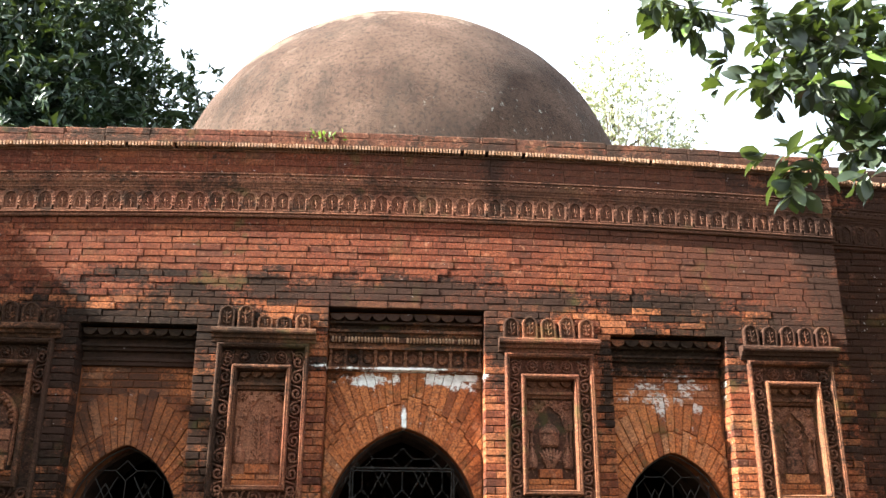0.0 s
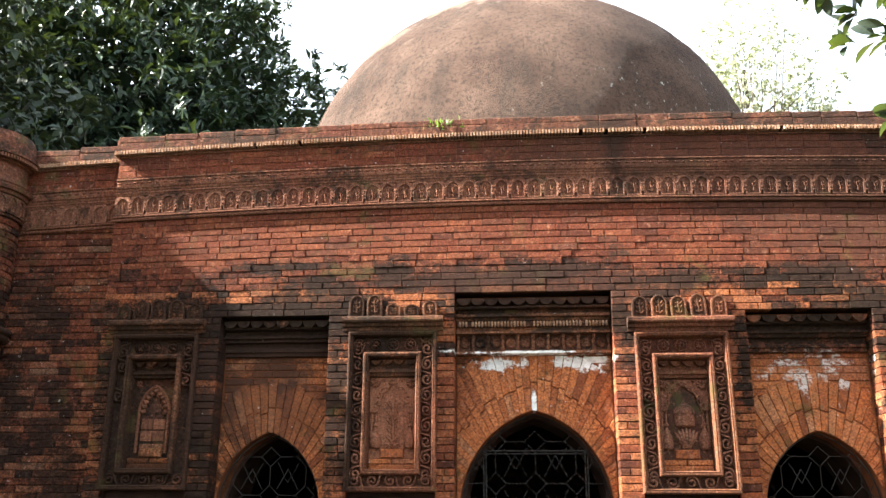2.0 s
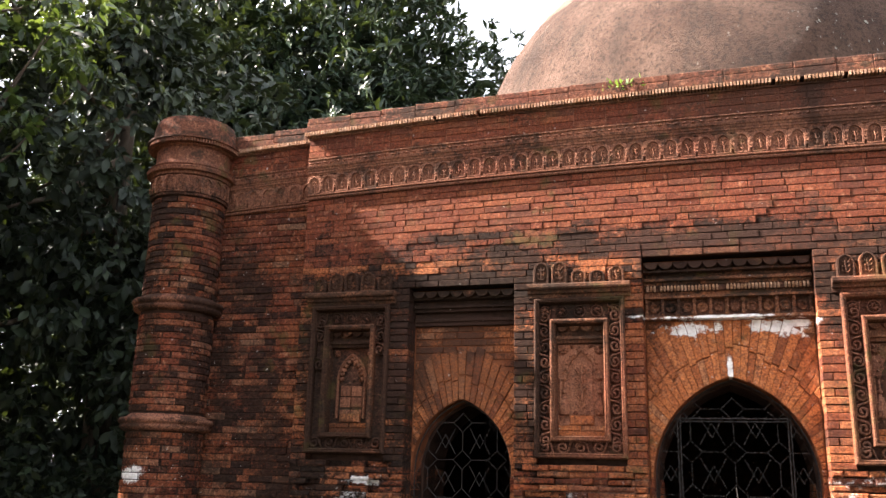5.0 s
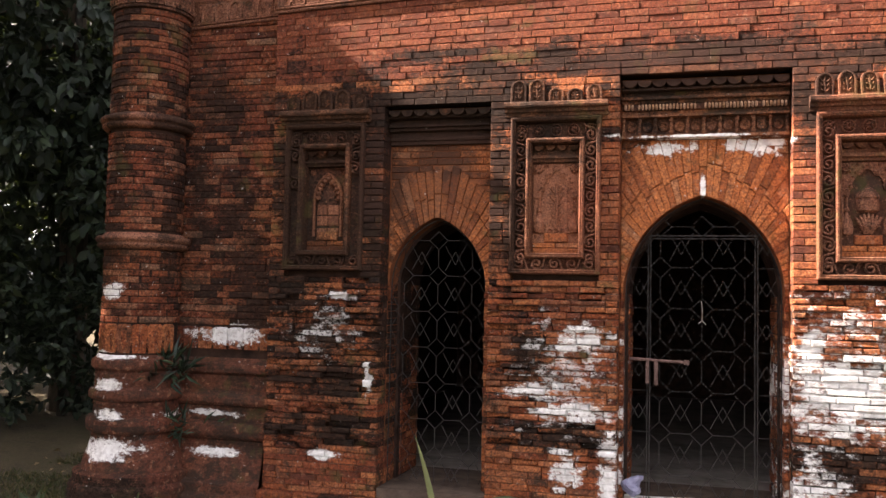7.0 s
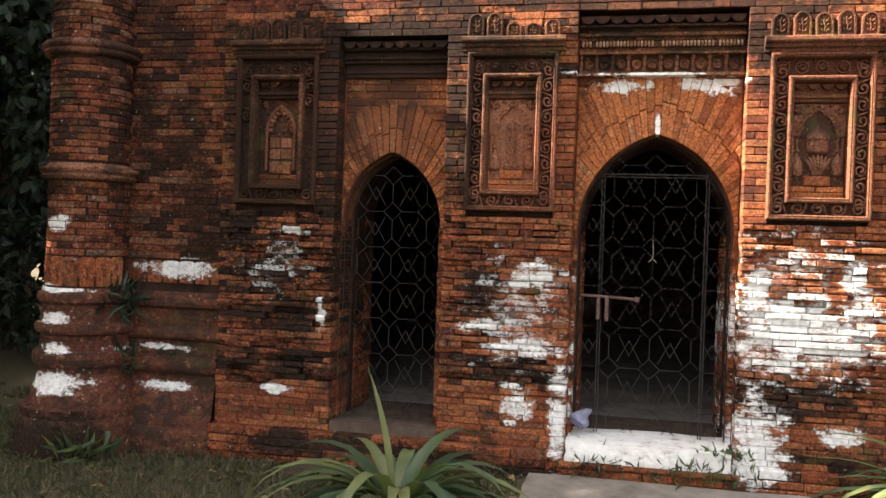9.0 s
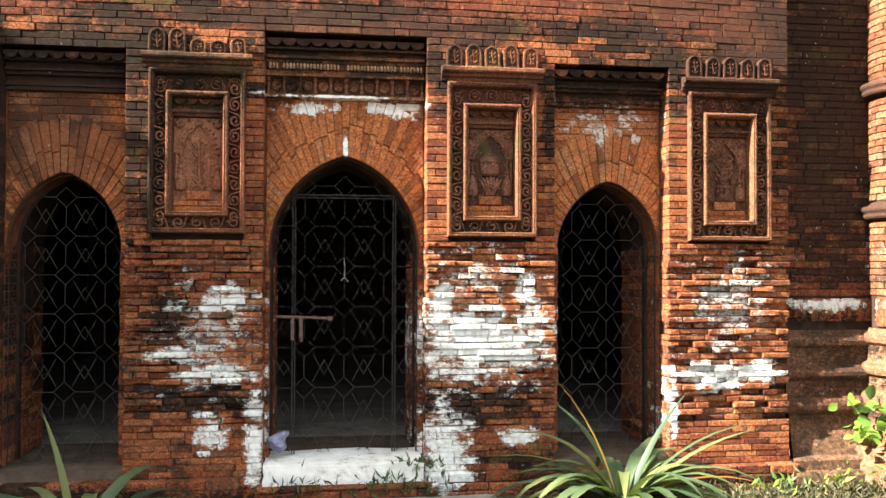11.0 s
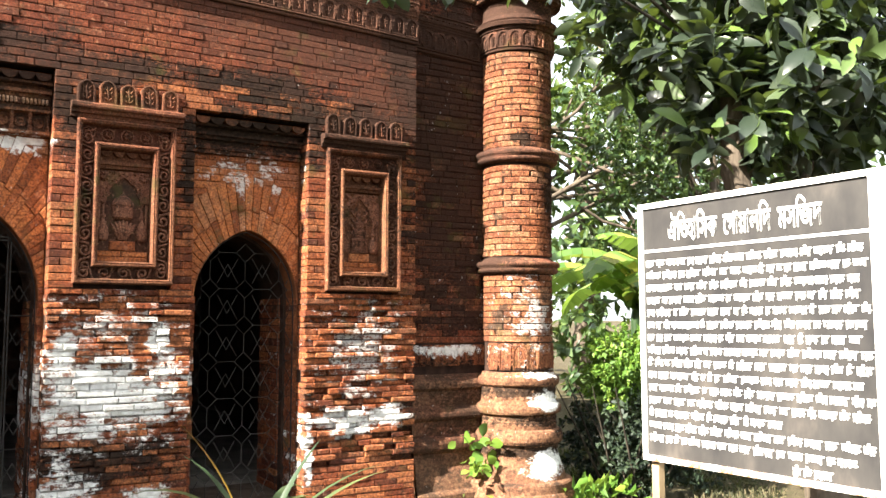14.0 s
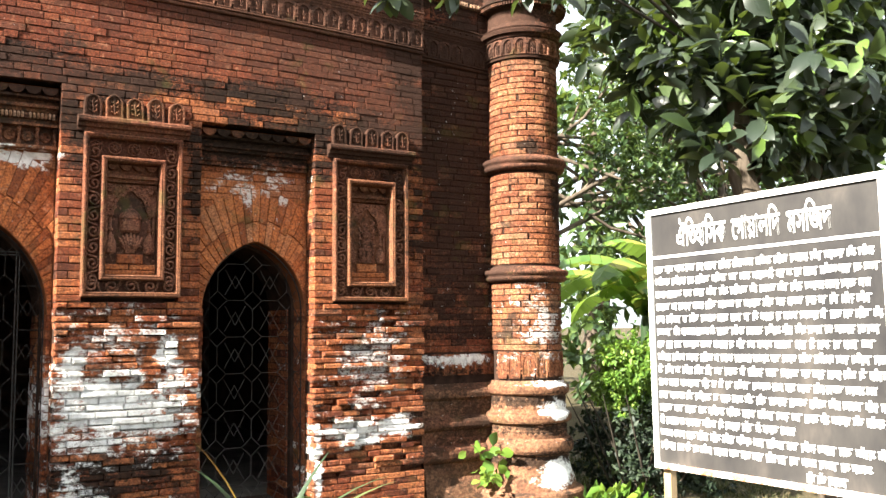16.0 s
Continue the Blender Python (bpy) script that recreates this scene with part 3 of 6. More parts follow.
EAVE = [(0.0, 0.527), (0.078, 0.527), (0.078, 0.545), (0.055, 0.552), (0.05, 0.64), (0.03, 0.655), (-0.30, 0.655), (-0.3, 0.525)]


def niche_mesh(material):
    """One frieze tile, 0.125 wide: a pointed niche sunk in a clay block, with a plant stem in relief."""
    g = Geo()
    w, h = 0.0615, 0.152
    a = arch(0, 0.0455, 0.086, 0.141, n=5)
    inner = [(-0.0455, 0.010)] + a + [(0.0455, 0.010)]
    n = len(inner)
    outer = []
    for x, z in inner:
        d = max(abs(x) / w, abs(z - h / 2) / (h / 2))
        outer.append((x / d, h / 2 + (z - h / 2) / d))
    v = [(x, -0.024, z) for x, z in outer] + [(x, -0.024, z) for x, z in inner] + [(x * 0.92, -0.010, z) for x, z in inner] + [(x, 0.004, z) for x, z in outer]
    f = []
    for i in range(n):
        j = (i + 1) % n
        f += [(i, i + n, j + n, j), (i + n, i + 2 * n, j + 2 * n, j + n), (i + 3 * n, i, j, j + 3 * n)]
    f.append(tuple(range(3 * n - 1, 2 * n - 1, -1)))
    g.add(v, f)
    g.tube([(0, -0.014, 0.016), (0.004, -0.017, 0.05), (-0.003, -0.017, 0.085), (0, -0.014, 0.115)], 0.0055, 4)
    for s in (-1, 1):
        for z in (0.035, 0.065, 0.092):
            g.tube([(0, -0.014, z - 0.01), (s * 0.014, -0.018, z), (s * 0.022, -0.015, z + 0.016), (s * 0.012, -0.014, z + 0.02)], 0.0045, 4)
    for z in (0.028, 0.052, 0.088):
        g.box(-w - 0.009, -w + 0.009, -0.029, -0.02, z, z + 0.013)
    return g.mesh("niche", material)


NICHE = niche_mesh(CORNICE_CLAY)
LOW_NICHE = niche_mesh(BRICK)


def cornice_run(x0, x1, y, line):
    n = max(3, int((x1 - x0) * 4))
    for name, prof in (("string_course", STRING), ("moulding_band", BANDS), ("eave", EAVE)):
        part(name, sweep(Geo(), x0 - (0.03 if name == "eave" else 0), x1 + (0.03 if name == "eave" else 0), y, prof, n, line), CORNICE_CLAY if name != "eave" else TOP_BRICK, cornice)
    part("frieze_back", sweep(Geo(), x0, x1, y, [(0.0, -0.01), (0.004, 0.0), (0.004, 0.16), (0.0, 0.165)], n, line), CORNICE_CLAY, cornice)
    count = round((x1 - x0) / 0.125)
    for i in range(count):
        x = x0 + (i + 0.5) * (x1 - x0) / count
        slope = math.atan2(line(x + 0.05) - line(x - 0.05), 0.1)
        ob = part("niche", NICHE, None, cornice, at=pose(x, y - 0.004, line(x) + 0.004, 0, -math.degrees(slope), 0))
        ob.scale = ((x1 - x0) / count / 0.125, 1, 1)
    teeth = Geo()
    m = int((x1 - x0 + 0.06) / 0.024)
    for i in range(m):
        if random.random() < 0.97:
            x = x0 - 0.03 + 0.024 * (i + 0.2)
            z = line(x)
            teeth.box(x, x + 0.014, y - 0.096 + jit(0.003), y, z + 0.494, z + 0.526)
    tagged(part("dentils", teeth, BEAD_CLAY, cornice), kind="stuff")
    waves = Geo()
    m = int((x1 - x0) / 0.06)
    for i in range(m):
        x = x0 + 0.06 * (i + 0.5)
        z = line(x) + 0.262
        waves.add([(x - 0.028, y - 0.041, z), (x, y - 0.041, z - 0.014), (x + 0.028, y - 0.041, z), (x, y - 0.041, z + 0.014), (x, y - 0.053, z)], [(0, 1, 4), (1, 2, 4), (2, 3, 4), (3, 0, 4)])
    tagged(part("lozenges", waves, CORNICE_CLAY, cornice), kind="stuff")
    blocks = Geo()
    x = x0
    while x < x1 - 0.05:
        q = min(x1, x + random.uniform(0.14, 0.30))
        z = line((x + q) / 2)
        for a, b in ((0.306, 0.362), (0.364, 0.418), (0.420, 0.474)):
            blocks.brick(x + 0.002, q - 0.002, y - 0.041 + jit(0.003), y, z + a, z + b, 0.004)
        x = q
    tagged(part("band_bricks", blocks, UPPER_BRICK, cornice), kind="stuff")
    top = Geo()
    x = x0 - 0.02
    while x < x1 - 0.05:
        q = min(x1 + 0.02, x + random.uniform(0.2, 0.5))
        z = line((x + q) / 2)
        top.brick(x + 0.001, q - 0.001, y - 0.060 + jit(0.0025), y + 0.05, z + 0.548, z + 0.60 + jit(0.001), 0.004)
        top.brick(x + 0.001, q - 0.001, y - 0.056 + jit(0.003), y + 0.25, z + 0.602, z + 0.658 + jit(0.002), 0.008)
        x = q
    tagged(part("parapet_bricks", top, TOP_BRICK, cornice), kind="stuff")


cornice_run(LEFT, RIGHT, 0.0, crown_line)
cornice_run(-4.40, LEFT, BACK, lambda x: crown_line(x) + 0.005)
cornice_run(RIGHT, 4.40, BACK, lambda x: crown_line(x) + 0.005)

# ---- corner towers ----
RING = [(0.335, -0.055), (0.375, -0.045), (0.395, -0.025), (0.395, -0.008), (0.375, 0.0), (0.405, 0.012), (0.415, 0.035), (0.400, 0.055), (0.355, 0.062), (0.335, 0.085)]
BASE = [(0.55, -0.45), (0.55, 0.035), (0.535, 0.062), (0.515, 0.072), (0.515, 0.142), (0.50, 0.158), (0.455, 0.166), (0.445, 0.20), (0.428, 0.26), (0.395, 0.34), (0.375, 0.42), (0.375, 0.45),
        (0.388, 0.462), (0.412, 0.474), (0.424, 0.50), (0.428, 0.535), (0.422, 0.57), (0.402, 0.59), (0.37, 0.60), (0.365, 0.66), (0.365, 0.715), (0.382, 0.724), (0.404, 0.734), (0.414, 0.755), (0.414, 0.785),
        (0.402, 0.81), (0.372, 0.824), (0.36, 0.84), (0.36, 0.962), (0.376, 0.974), (0.394, 0.988), (0.398, 1.02), (0.392, 1.05), (0.362, 1.07), (0.342, 1.10)]


def tower(x, y, name_label, brick, clay, low_niche):
    t = thing("corner_tower", name_label, "tower", "corner towers", "structure", at=pose(x, y, 0.075) @ Matrix.Diagonal((0.90, 0.90, 0.953, 1.0)))
    part("shaft", Geo().lathe([(0.322, 1.0), (0.322, 4.7)], 0, 0, 40), MORTAR, t, smooth=True)
    base = Geo()
    for low, high in zip(BASE, BASE[1:]):
        base.lathe([low, high], 0, 0, 72)
    base.v = [(px * (1 + 0.005 * noise.noise((px * 5 + x, py * 5, pz * 6))), py * (1 + 0.005 * noise.noise((px * 5, py * 5 + x, pz * 6))), pz + 0.005 * noise.noise((px * 4 + x, py * 4, pz * 3))) for px, py, pz in base.v]
    part("base", base, clay, t, smooth=True)
    bosses = Geo()
    for z, r in ((0.64, 0.366), (0.69, 0.366), (0.87, 0.361), (0.935, 0.361), (0.435, 0.376)):
        for j in range(44):
            a = math.tau * (j + 0.5 * (z > 0.66)) / 44
            ca, sa = math.cos(a), math.sin(a)
            bosses.add([(r * ca - o * sa, r * sa + o * ca, z + u) for o, u in ((-0.020, 0.0), (0.0, -0.018), (0.020, 0.0), (0.0, 0.018))] + [((r + 0.007) * ca, (r + 0.007) * sa, z)],
                       [(0, 1, 4), (1, 2, 4), (2, 3, 4), (3, 0, 4)])
    tagged(part("carved_bands", bosses, clay, t), kind="stuff")
    for z in (2.02, 3.02):
        part("ring", Geo().lathe([(r, z + u) for r, u in RING], 0, 0, 48), CORNICE_CLAY, t, smooth=True)
    part("capital", Geo().lathe([(0.33, 3.985), (0.355, 3.985), (0.36, 4.0), (0.345, 4.01), (0.345, 4.17), (0.375, 4.175), (0.38, 4.20), (0.41, 4.205), (0.42, 4.235), (0.39, 4.25), (0.40, 4.265),
                                 (0.36, 4.28), (0.345, 4.32), (0.345, 4.44), (0.37, 4.45), (0.37, 4.46)], 0, 0, 56), CORNICE_CLAY, t)
    part("cap", Geo().lathe([(0.35, 4.49), (0.445, 4.495), (0.445, 4.51), (0.40, 4.52), (0.395, 4.57), (0.385, 4.66), (0.36, 4.72), (0.22, 4.76), (0.0, 4.77)], 0, 0, 56), TOP_BRICK, t)
    teeth = Geo()
    for i in range(100):
        a = math.tau * i / 100
        ca, sa = math.cos(a), math.sin(a)
        for_ = [(r * ca - o * sa, r * sa + o * ca, z) for z in (4.46, 4.492) for r, o in ((0.35, -0.008), (0.432, -0.008), (0.432, 0.008), (0.35, 0.008))]
        teeth.add(for_, [(0, 3, 2, 1), (4, 5, 6, 7), (0, 1, 5, 4), (1, 2, 6, 5), (2, 3, 7, 6), (3, 0, 4, 7)])
    tagged(part("dentils", teeth, CORNICE_CLAY, t), kind="stuff")
    for i in range(19):
        a = 360 * i / 19
        part("niche", NICHE, None, t, at=pose(0, 0, 0, 0, 0, a) @ pose(0, -0.342, 4.012))
    for i in range(8):
        a = -90 + 180 * (i + 0.5) / 8
        ob = part("niche", low_niche, None, t, at=pose(0, 0, 0, 0, 0, a) @ pose(0, -0.326, 1.115))
        ob.scale = (1.04, 0.6, 1.55)
    # bricks: the front half as pieces, the rest joined
    far_side, pieces, z, row = Geo(), 0, 1.36, 0
    while z < 3.97:
        skip = any(z + COURSE > q - 0.05 and z < q + 0.07 for q in (2.02, 3.02))
        n = 12
        for i in range(n):
            if skip:
                break
            a0 = math.tau * (i + 0.5 * (row % 2) + jit(0.12)) / n
            a1 = math.tau * (i + 1 + 0.5 * (row % 2) + jit(0.02)) / n - 0.012
            proud = 0.336 + jit(0.004)
            g = Geo()
            v = []
            for r, e in ((0.315, 0.0), (proud - 0.005, 0.0), (proud, 0.005)):
                for zz in (z + 0.003 + e, z + COURSE - 0.003 - e):
                    for q in range(4):
                        a = a0 + e / r + (a1 - a0 - 2 * e / r) * q / 3
                        v.append((r * math.cos(a), r * math.sin(a), zz))
            f = []
            for q in range(3):
                f += [(8 + q, 9 + q, 17 + q, 16 + q), (16 + q, 17 + q, 21 + q, 20 + q), (20 + q, 21 + q, 13 + q, 12 + q), (0 + q, 1 + q, 9 + q, 8 + q), (12 + q, 13 + q, 5 + q, 4 + q)]
            f += [(0, 8, 12, 4), (8, 16, 20, 12), (3, 7, 15, 11), (11, 15, 23, 19)]
            g.add(v, f)
            mid = (a0 + a1) / 2
            if math.sin(mid) < -0.25 and pieces < 230:
                part("brick", g, brick, t)
                pieces += 1
            else:
                far_side.add(g.v, g.f)
        z += COURSE
        row += 1
    tagged(part("brickwork", far_side, brick, t), kind="stuff")
    return t


# left tower takes the shaded brick and clay, right tower the sunlit copies
tower(-4.37, -0.02, "round shade-darkened red brick corner tower with lime-splashed moulded base", SHADED_BRICK, SHADED_CLAY, LOW_NICHE)
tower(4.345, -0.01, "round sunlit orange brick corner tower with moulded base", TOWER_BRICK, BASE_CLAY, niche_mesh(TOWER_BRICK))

# plinth mouldings of the strips beside the towers
for s in (-1, 1):
    x0, x1 = (-4.35, LEFT) if s < 0 else (RIGHT, 4.35)
    pl = thing("plinth", "moulded brick plinth course with lime splashes, soot and painted shade", "plinth", kind="structure")
    # left plinth gets the clay with shade in its colour
    part("moulding", sweep(Geo(), x0, x1, BACK, [((r - 0.335) * 1.25, z) for r, z in BASE[:-1]] + [(0, 1.1)], 6, lambda x: 0.0), SHADED_CLAY if s < 0 else PLINTH_CLAY, pl)
    for i in range(8):
        ob = part("niche", LOW_NICHE, None, pl, at=pose(x0 + (i + 0.5) * (x1 - x0) / 8, BACK - 0.004, 1.17))
        ob.scale = (1.05, 0.8, 1.15)

# ---- recess heads ----
SIDE_HEAD = [(0, 2.785), (0.028, 2.79), (0.03, 2.815), (0.045, 2.82), (0.045, 2.838), (0.02, 2.845), (0.02, 2.885), (0.06, 2.892), (0.06, 2.912), (0.085, 2.918), (0.085, 2.935),
             (0.045, 2.942), (0.045, 2.975), (0.10, 2.982), (0.10, 3.0), (0.05, 3.005), (0.05, 3.06), (0, 3.062)]
MID_HEAD = [(0, 2.785), (0.075, 2.79), (0.075, 2.81), (0.010, 2.815), (0.010, 2.935), (0.08, 2.94), (0.08, 2.955), (0.03, 2.96), (0.03, 3.035), (0.055, 3.04), (0.055, 3.06), (0.09, 3.065), (0.09, 3.085),
            (0.05, 3.09), (0.05, 3.12), (0.11, 3.125), (0.11, 3.14), (0.05, 3.145), (0.05, 3.215), (0, 3.217)]
for i, (x0, x1, top, cx, hw, zs, za, sill) in enumerate(BAYS):
    mid = i == 1
    hd = thing("door_hood", "sooty moulded terracotta hood with scalloped fringe over arch", "moulding", "door hoods", "structure")
    part("moulding", sweep(Geo(), x0 + 0.006, x1 - 0.006, RECESS, [(o, z + (0 if mid else top - 3.072)) for o, z in (MID_HEAD if mid else SIDE_HEAD)], 12, lambda x: 0.004 * noise.noise((x * 5, 0, 3))), HOOD_CLAY, hd)
    n = 11 if mid else 8
    for j in range(n):
        w = (x1 - x0 - 0.03) / n
        xc = x0 + 0.015 + (j + 0.5) * w
        z = top - 0.012
        fan = [(xc - w / 2 + 0.002, z)] + [(xc + w / 2 * math.cos(a), z - 0.05 * math.sin(a)) for a in [math.pi - math.pi * q / 8 for q in range(1, 8)]] + [(xc + w / 2 - 0.002, z)]
        fan = [(x, zz - 0.022 if abs(x - xc) < 0.6 * w else zz) for x, zz in fan]
        part("scallop", Geo().prism(fan, 0.045 + jit(0.004), 0.13), HOOD_CLAY, hd)
    if mid:
        for j in range(46):
            xc = x0 + 0.02 + (j + 0.5) * (x1 - x0 - 0.04) / 46
            if j in (3, 21, 22, 38):
                continue
            part("bead", Geo().tube([(xc, RECESS - 0.05, 3.000), (xc, RECESS - 0.062, 3.004), (xc, RECESS - 0.066, 3.015), (xc, RECESS - 0.062, 3.026), (xc, RECESS - 0.05, 3.030)], 0.009, 6), BEAD_CLAY, hd)
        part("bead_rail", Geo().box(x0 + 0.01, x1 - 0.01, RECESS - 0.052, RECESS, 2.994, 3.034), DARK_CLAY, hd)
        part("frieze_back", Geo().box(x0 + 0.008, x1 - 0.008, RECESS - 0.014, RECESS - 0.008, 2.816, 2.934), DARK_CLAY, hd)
        for j in range(11):
            xc = x0 + 0.02 + j * (x1 - x0 - 0.04) / 10
            part("baluster", Geo().lathe([(0.014, 2.815), (0.014, 2.84), (0.008, 2.85), (0.013, 2.875), (0.008, 2.90), (0.014, 2.91), (0.014, 2.936)], xc, RECESS - 0.05, 8), FRAME_CLAY, hd)
            if j < 10:
                q = xc + (x1 - x0 - 0.04) / 20
                part("roundel", Geo().add([(q + r * math.cos(a), RECESS - 0.016 - d, 2.876 + r * math.sin(a)) for r, d in ((0.04, 0), (0.034, 0.012), (0.02, 0.012), (0.015, 0.004)) for a in [math.tau * e / 10 for e in range(10)]],
                                         [(r * 10 + e, r * 10 + (e + 1) % 10, r * 10 + 10 + (e + 1) % 10, r * 10 + 10 + e) for r in range(3) for e in range(10)] + [tuple(range(39, 29, -1))]), HOOD_CLAY, hd)

# ---- terracotta panels ----
def bar_frame(g, x0, x1, z0, z1, w, y0, y1, step=0.0):
    """Four mitred bars with a stepped face."""
    out = [(x0, z0), (x1, z0), (x1, z1), (x0, z1)]
    rings = []
    for inset, y in ((0, y1), (0, y0 + step), (w * 0.25, y0), (w * 0.5, y0), (w * 0.55, y0 + 0.008), (w * 0.75, y0 + 0.004), (w, y0 + step + 0.012), (w, y1)):
        s = [(inset, inset), (-inset, inset), (-inset, -inset), (inset, -inset)]
        rings.append([(x + a, y, z + b) for (x, z), (a, b) in zip(out, s)])
    v = [p for r in rings for p in r]
    f = [(i * 4 + j, i * 4 + (j + 1) % 4, i * 4 + 4 + (j + 1) % 4, i * 4 + 4 + j) for i in range(len(rings) - 1) for j in range(4)]
    return g.add(v, f)


def scroll_mesh():
    """A curled vine with a small flower, 0.09 high."""
    g = Geo()
    pts = [(0.040, -0.004, 0.060), (0.030, -0.007, 0.046), (0.012, -0.006, 0.040)]
    for i in range(17):
        a = 1.45 + i * 0.60
        r = 0.038 - 0.0019 * i
        pts.append((r * math.cos(a), -0.006 - 0.0003 * i, r * math.sin(a)))
    n = len(pts)
    g.tube(pts, 0.0075, 5, [0.5, 1.0, 0.8] + [1.0] * (n - 6) + [1.2, 1.5, 1.1])
    return g.mesh("scroll", CORNICE_CLAY, True)


def rosette_mesh(r=0.035):
    g = Geo()
    g.tube([(r * math.cos(math.tau * i / 14), -0.005, r * math.sin(math.tau * i / 14)) for i in range(15)], 0.005, 4)
    for i in range(8):
        a = math.tau * i / 8
        g.tube([(0.006 * math.cos(a), -0.006, 0.006 * math.sin(a)), (0.015 * math.cos(a), -0.011, 0.015 * math.sin(a)), (0.024 * math.cos(a), -0.004, 0.024 * math.sin(a))], 0.006, 4)
    return g.mesh("rosette", CORNICE_CLAY, True)


SCROLL, ROSETTE = scroll_mesh(), rosette_mesh()


def merlon_mesh():
    g = Geo()
    a = arch(0, 0.046, 0.105, 0.165, n=5)
    out = [(-0.046, 0.0)] + a + [(0.046, 0.0)]
    inn = [(x * 0.72, 0.012 + z * 0.86) for x, z in out]
    n = len(out)
    v = [(x, 0.03, z) for x, z in out] + [(x, -0.026, z) for x, z in out] + [(x * 0.9, -0.032, z * 0.96 + 0.004) for x, z in out] + [(x, -0.032, z) for x, z in inn] + [(x, -0.016, z) for x, z in inn]
    f = [(r * n + i, r * n + (i + 1) % n, r * n + n + (i + 1) % n, r * n + n + i) for r in range(4) for i in range(n)] + [tuple(range(5 * n - 1, 4 * n - 1, -1))]
    g.add(v, f)
    g.tube([(0, -0.018, 0.02), (0.004, -0.026, 0.06), (-0.003, -0.026, 0.10), (0, -0.02, 0.135)], 0.0065, 5)
    for s in (-1, 1):
        for z in (0.04, 0.075, 0.105):
            g.tube([(0, -0.02, z - 0.012), (s * 0.014, -0.027, z), (s * 0.022, -0.022, z + 0.014), (s * 0.012, -0.02, z + 0.02)], 0.0058, 4)
    return g.mesh("merlon", FRAME_CLAY)


MERLON = merlon_mesh()


def cusped_plate(g, cx, w, zs, za, z1, lobes, yf, yb):
    """A slab with a cusped pointed opening, filling a width up to z1."""
    hw = w * 0.33
    inner = []
    line = arch(cx, hw, zs, za, n=lobes * 2)
    for j, (x, z) in enumerate(line):
        e = 0.014 if j % 4 == 2 else 0.0
        d = Vector((x - cx, z - zs + 0.02)).normalized()
        inner.append((x - d.x * e, z - d.y * e))
    outer = []
    for x, z in inner:
        dx, dz = x - cx, max(z - zs, 0.0)
        k_ = min((w / 2) / abs(dx) if abs(dx) > 1e-6 else 99, (z1 - zs) / dz if dz > 1e-6 else 99)
        outer.append((cx + dx * k_, zs + dz * k_))
    n = len(inner)
    v = [(x, yb, z) for x, z in inner] + [(x, yf, z) for x, z in inner] + [(x, yf, z) for x, z in outer] + [(x, yb, z) for x, z in outer]
    f = [(r_ * n + j, r_ * n + j + 1, r_ * n + n + j + 1, r_ * n + n + j) for r_ in range(3) for j in range(n - 1)]
    f += [(0, n, 2 * n, 3 * n), (n - 1, 4 * n - 1, 3 * n - 1, 2 * n - 1)]
    g.add(v, f)
    for j in range(1, n - 1):
        x, z = inner[j]
        d = Vector((x - cx, z - zs + 0.02)).normalized()
        p = (x + d.x * 0.022, z + d.y * 0.022)
        g.tube([(p[0] - 0.008, yf + 0.004, p[1]), (p[0], yf - 0.008, p[1]), (p[0] + 0.008, yf + 0.004, p[1])], 0.007, 5)
    return inner


def flower(g, x, y, z, r, petals=8):
    for e in range(petals):
        a = math.tau * e / petals
        ca, sa = math.cos(a), math.sin(a)
        g.tube([(x + 0.2 * r * ca, y, z + 0.2 * r * sa), (x + 0.6 * r * ca, y - 0.010, z + 0.6 * r * sa), (x + r * ca, y + 0.002, z + r * sa)], 0.26 * r, 4)
    g.tube([(x, y + 0.004, z - 0.004), (x, y - 0.012, z), (x, y + 0.004, z + 0.004)], 0.2 * r, 6)


def vase(g, x, y, z, h, r):
    """A pear-shaped flask with a long neck and a knob, half sunk in the back."""
    prof = ((0.55, 0.0), (0.85, 0.04), (1.0, 0.16), (0.88, 0.30), (0.55, 0.42), (0.30, 0.50), (0.24, 0.56), (0.42, 0.59), (0.42, 0.63), (0.22, 0.66), (0.18, 0.90), (0.36, 0.94), (0.30, 1.0))
    g.lathe([(r * a, z + h * b) for a, b in prof], x, y, 12)


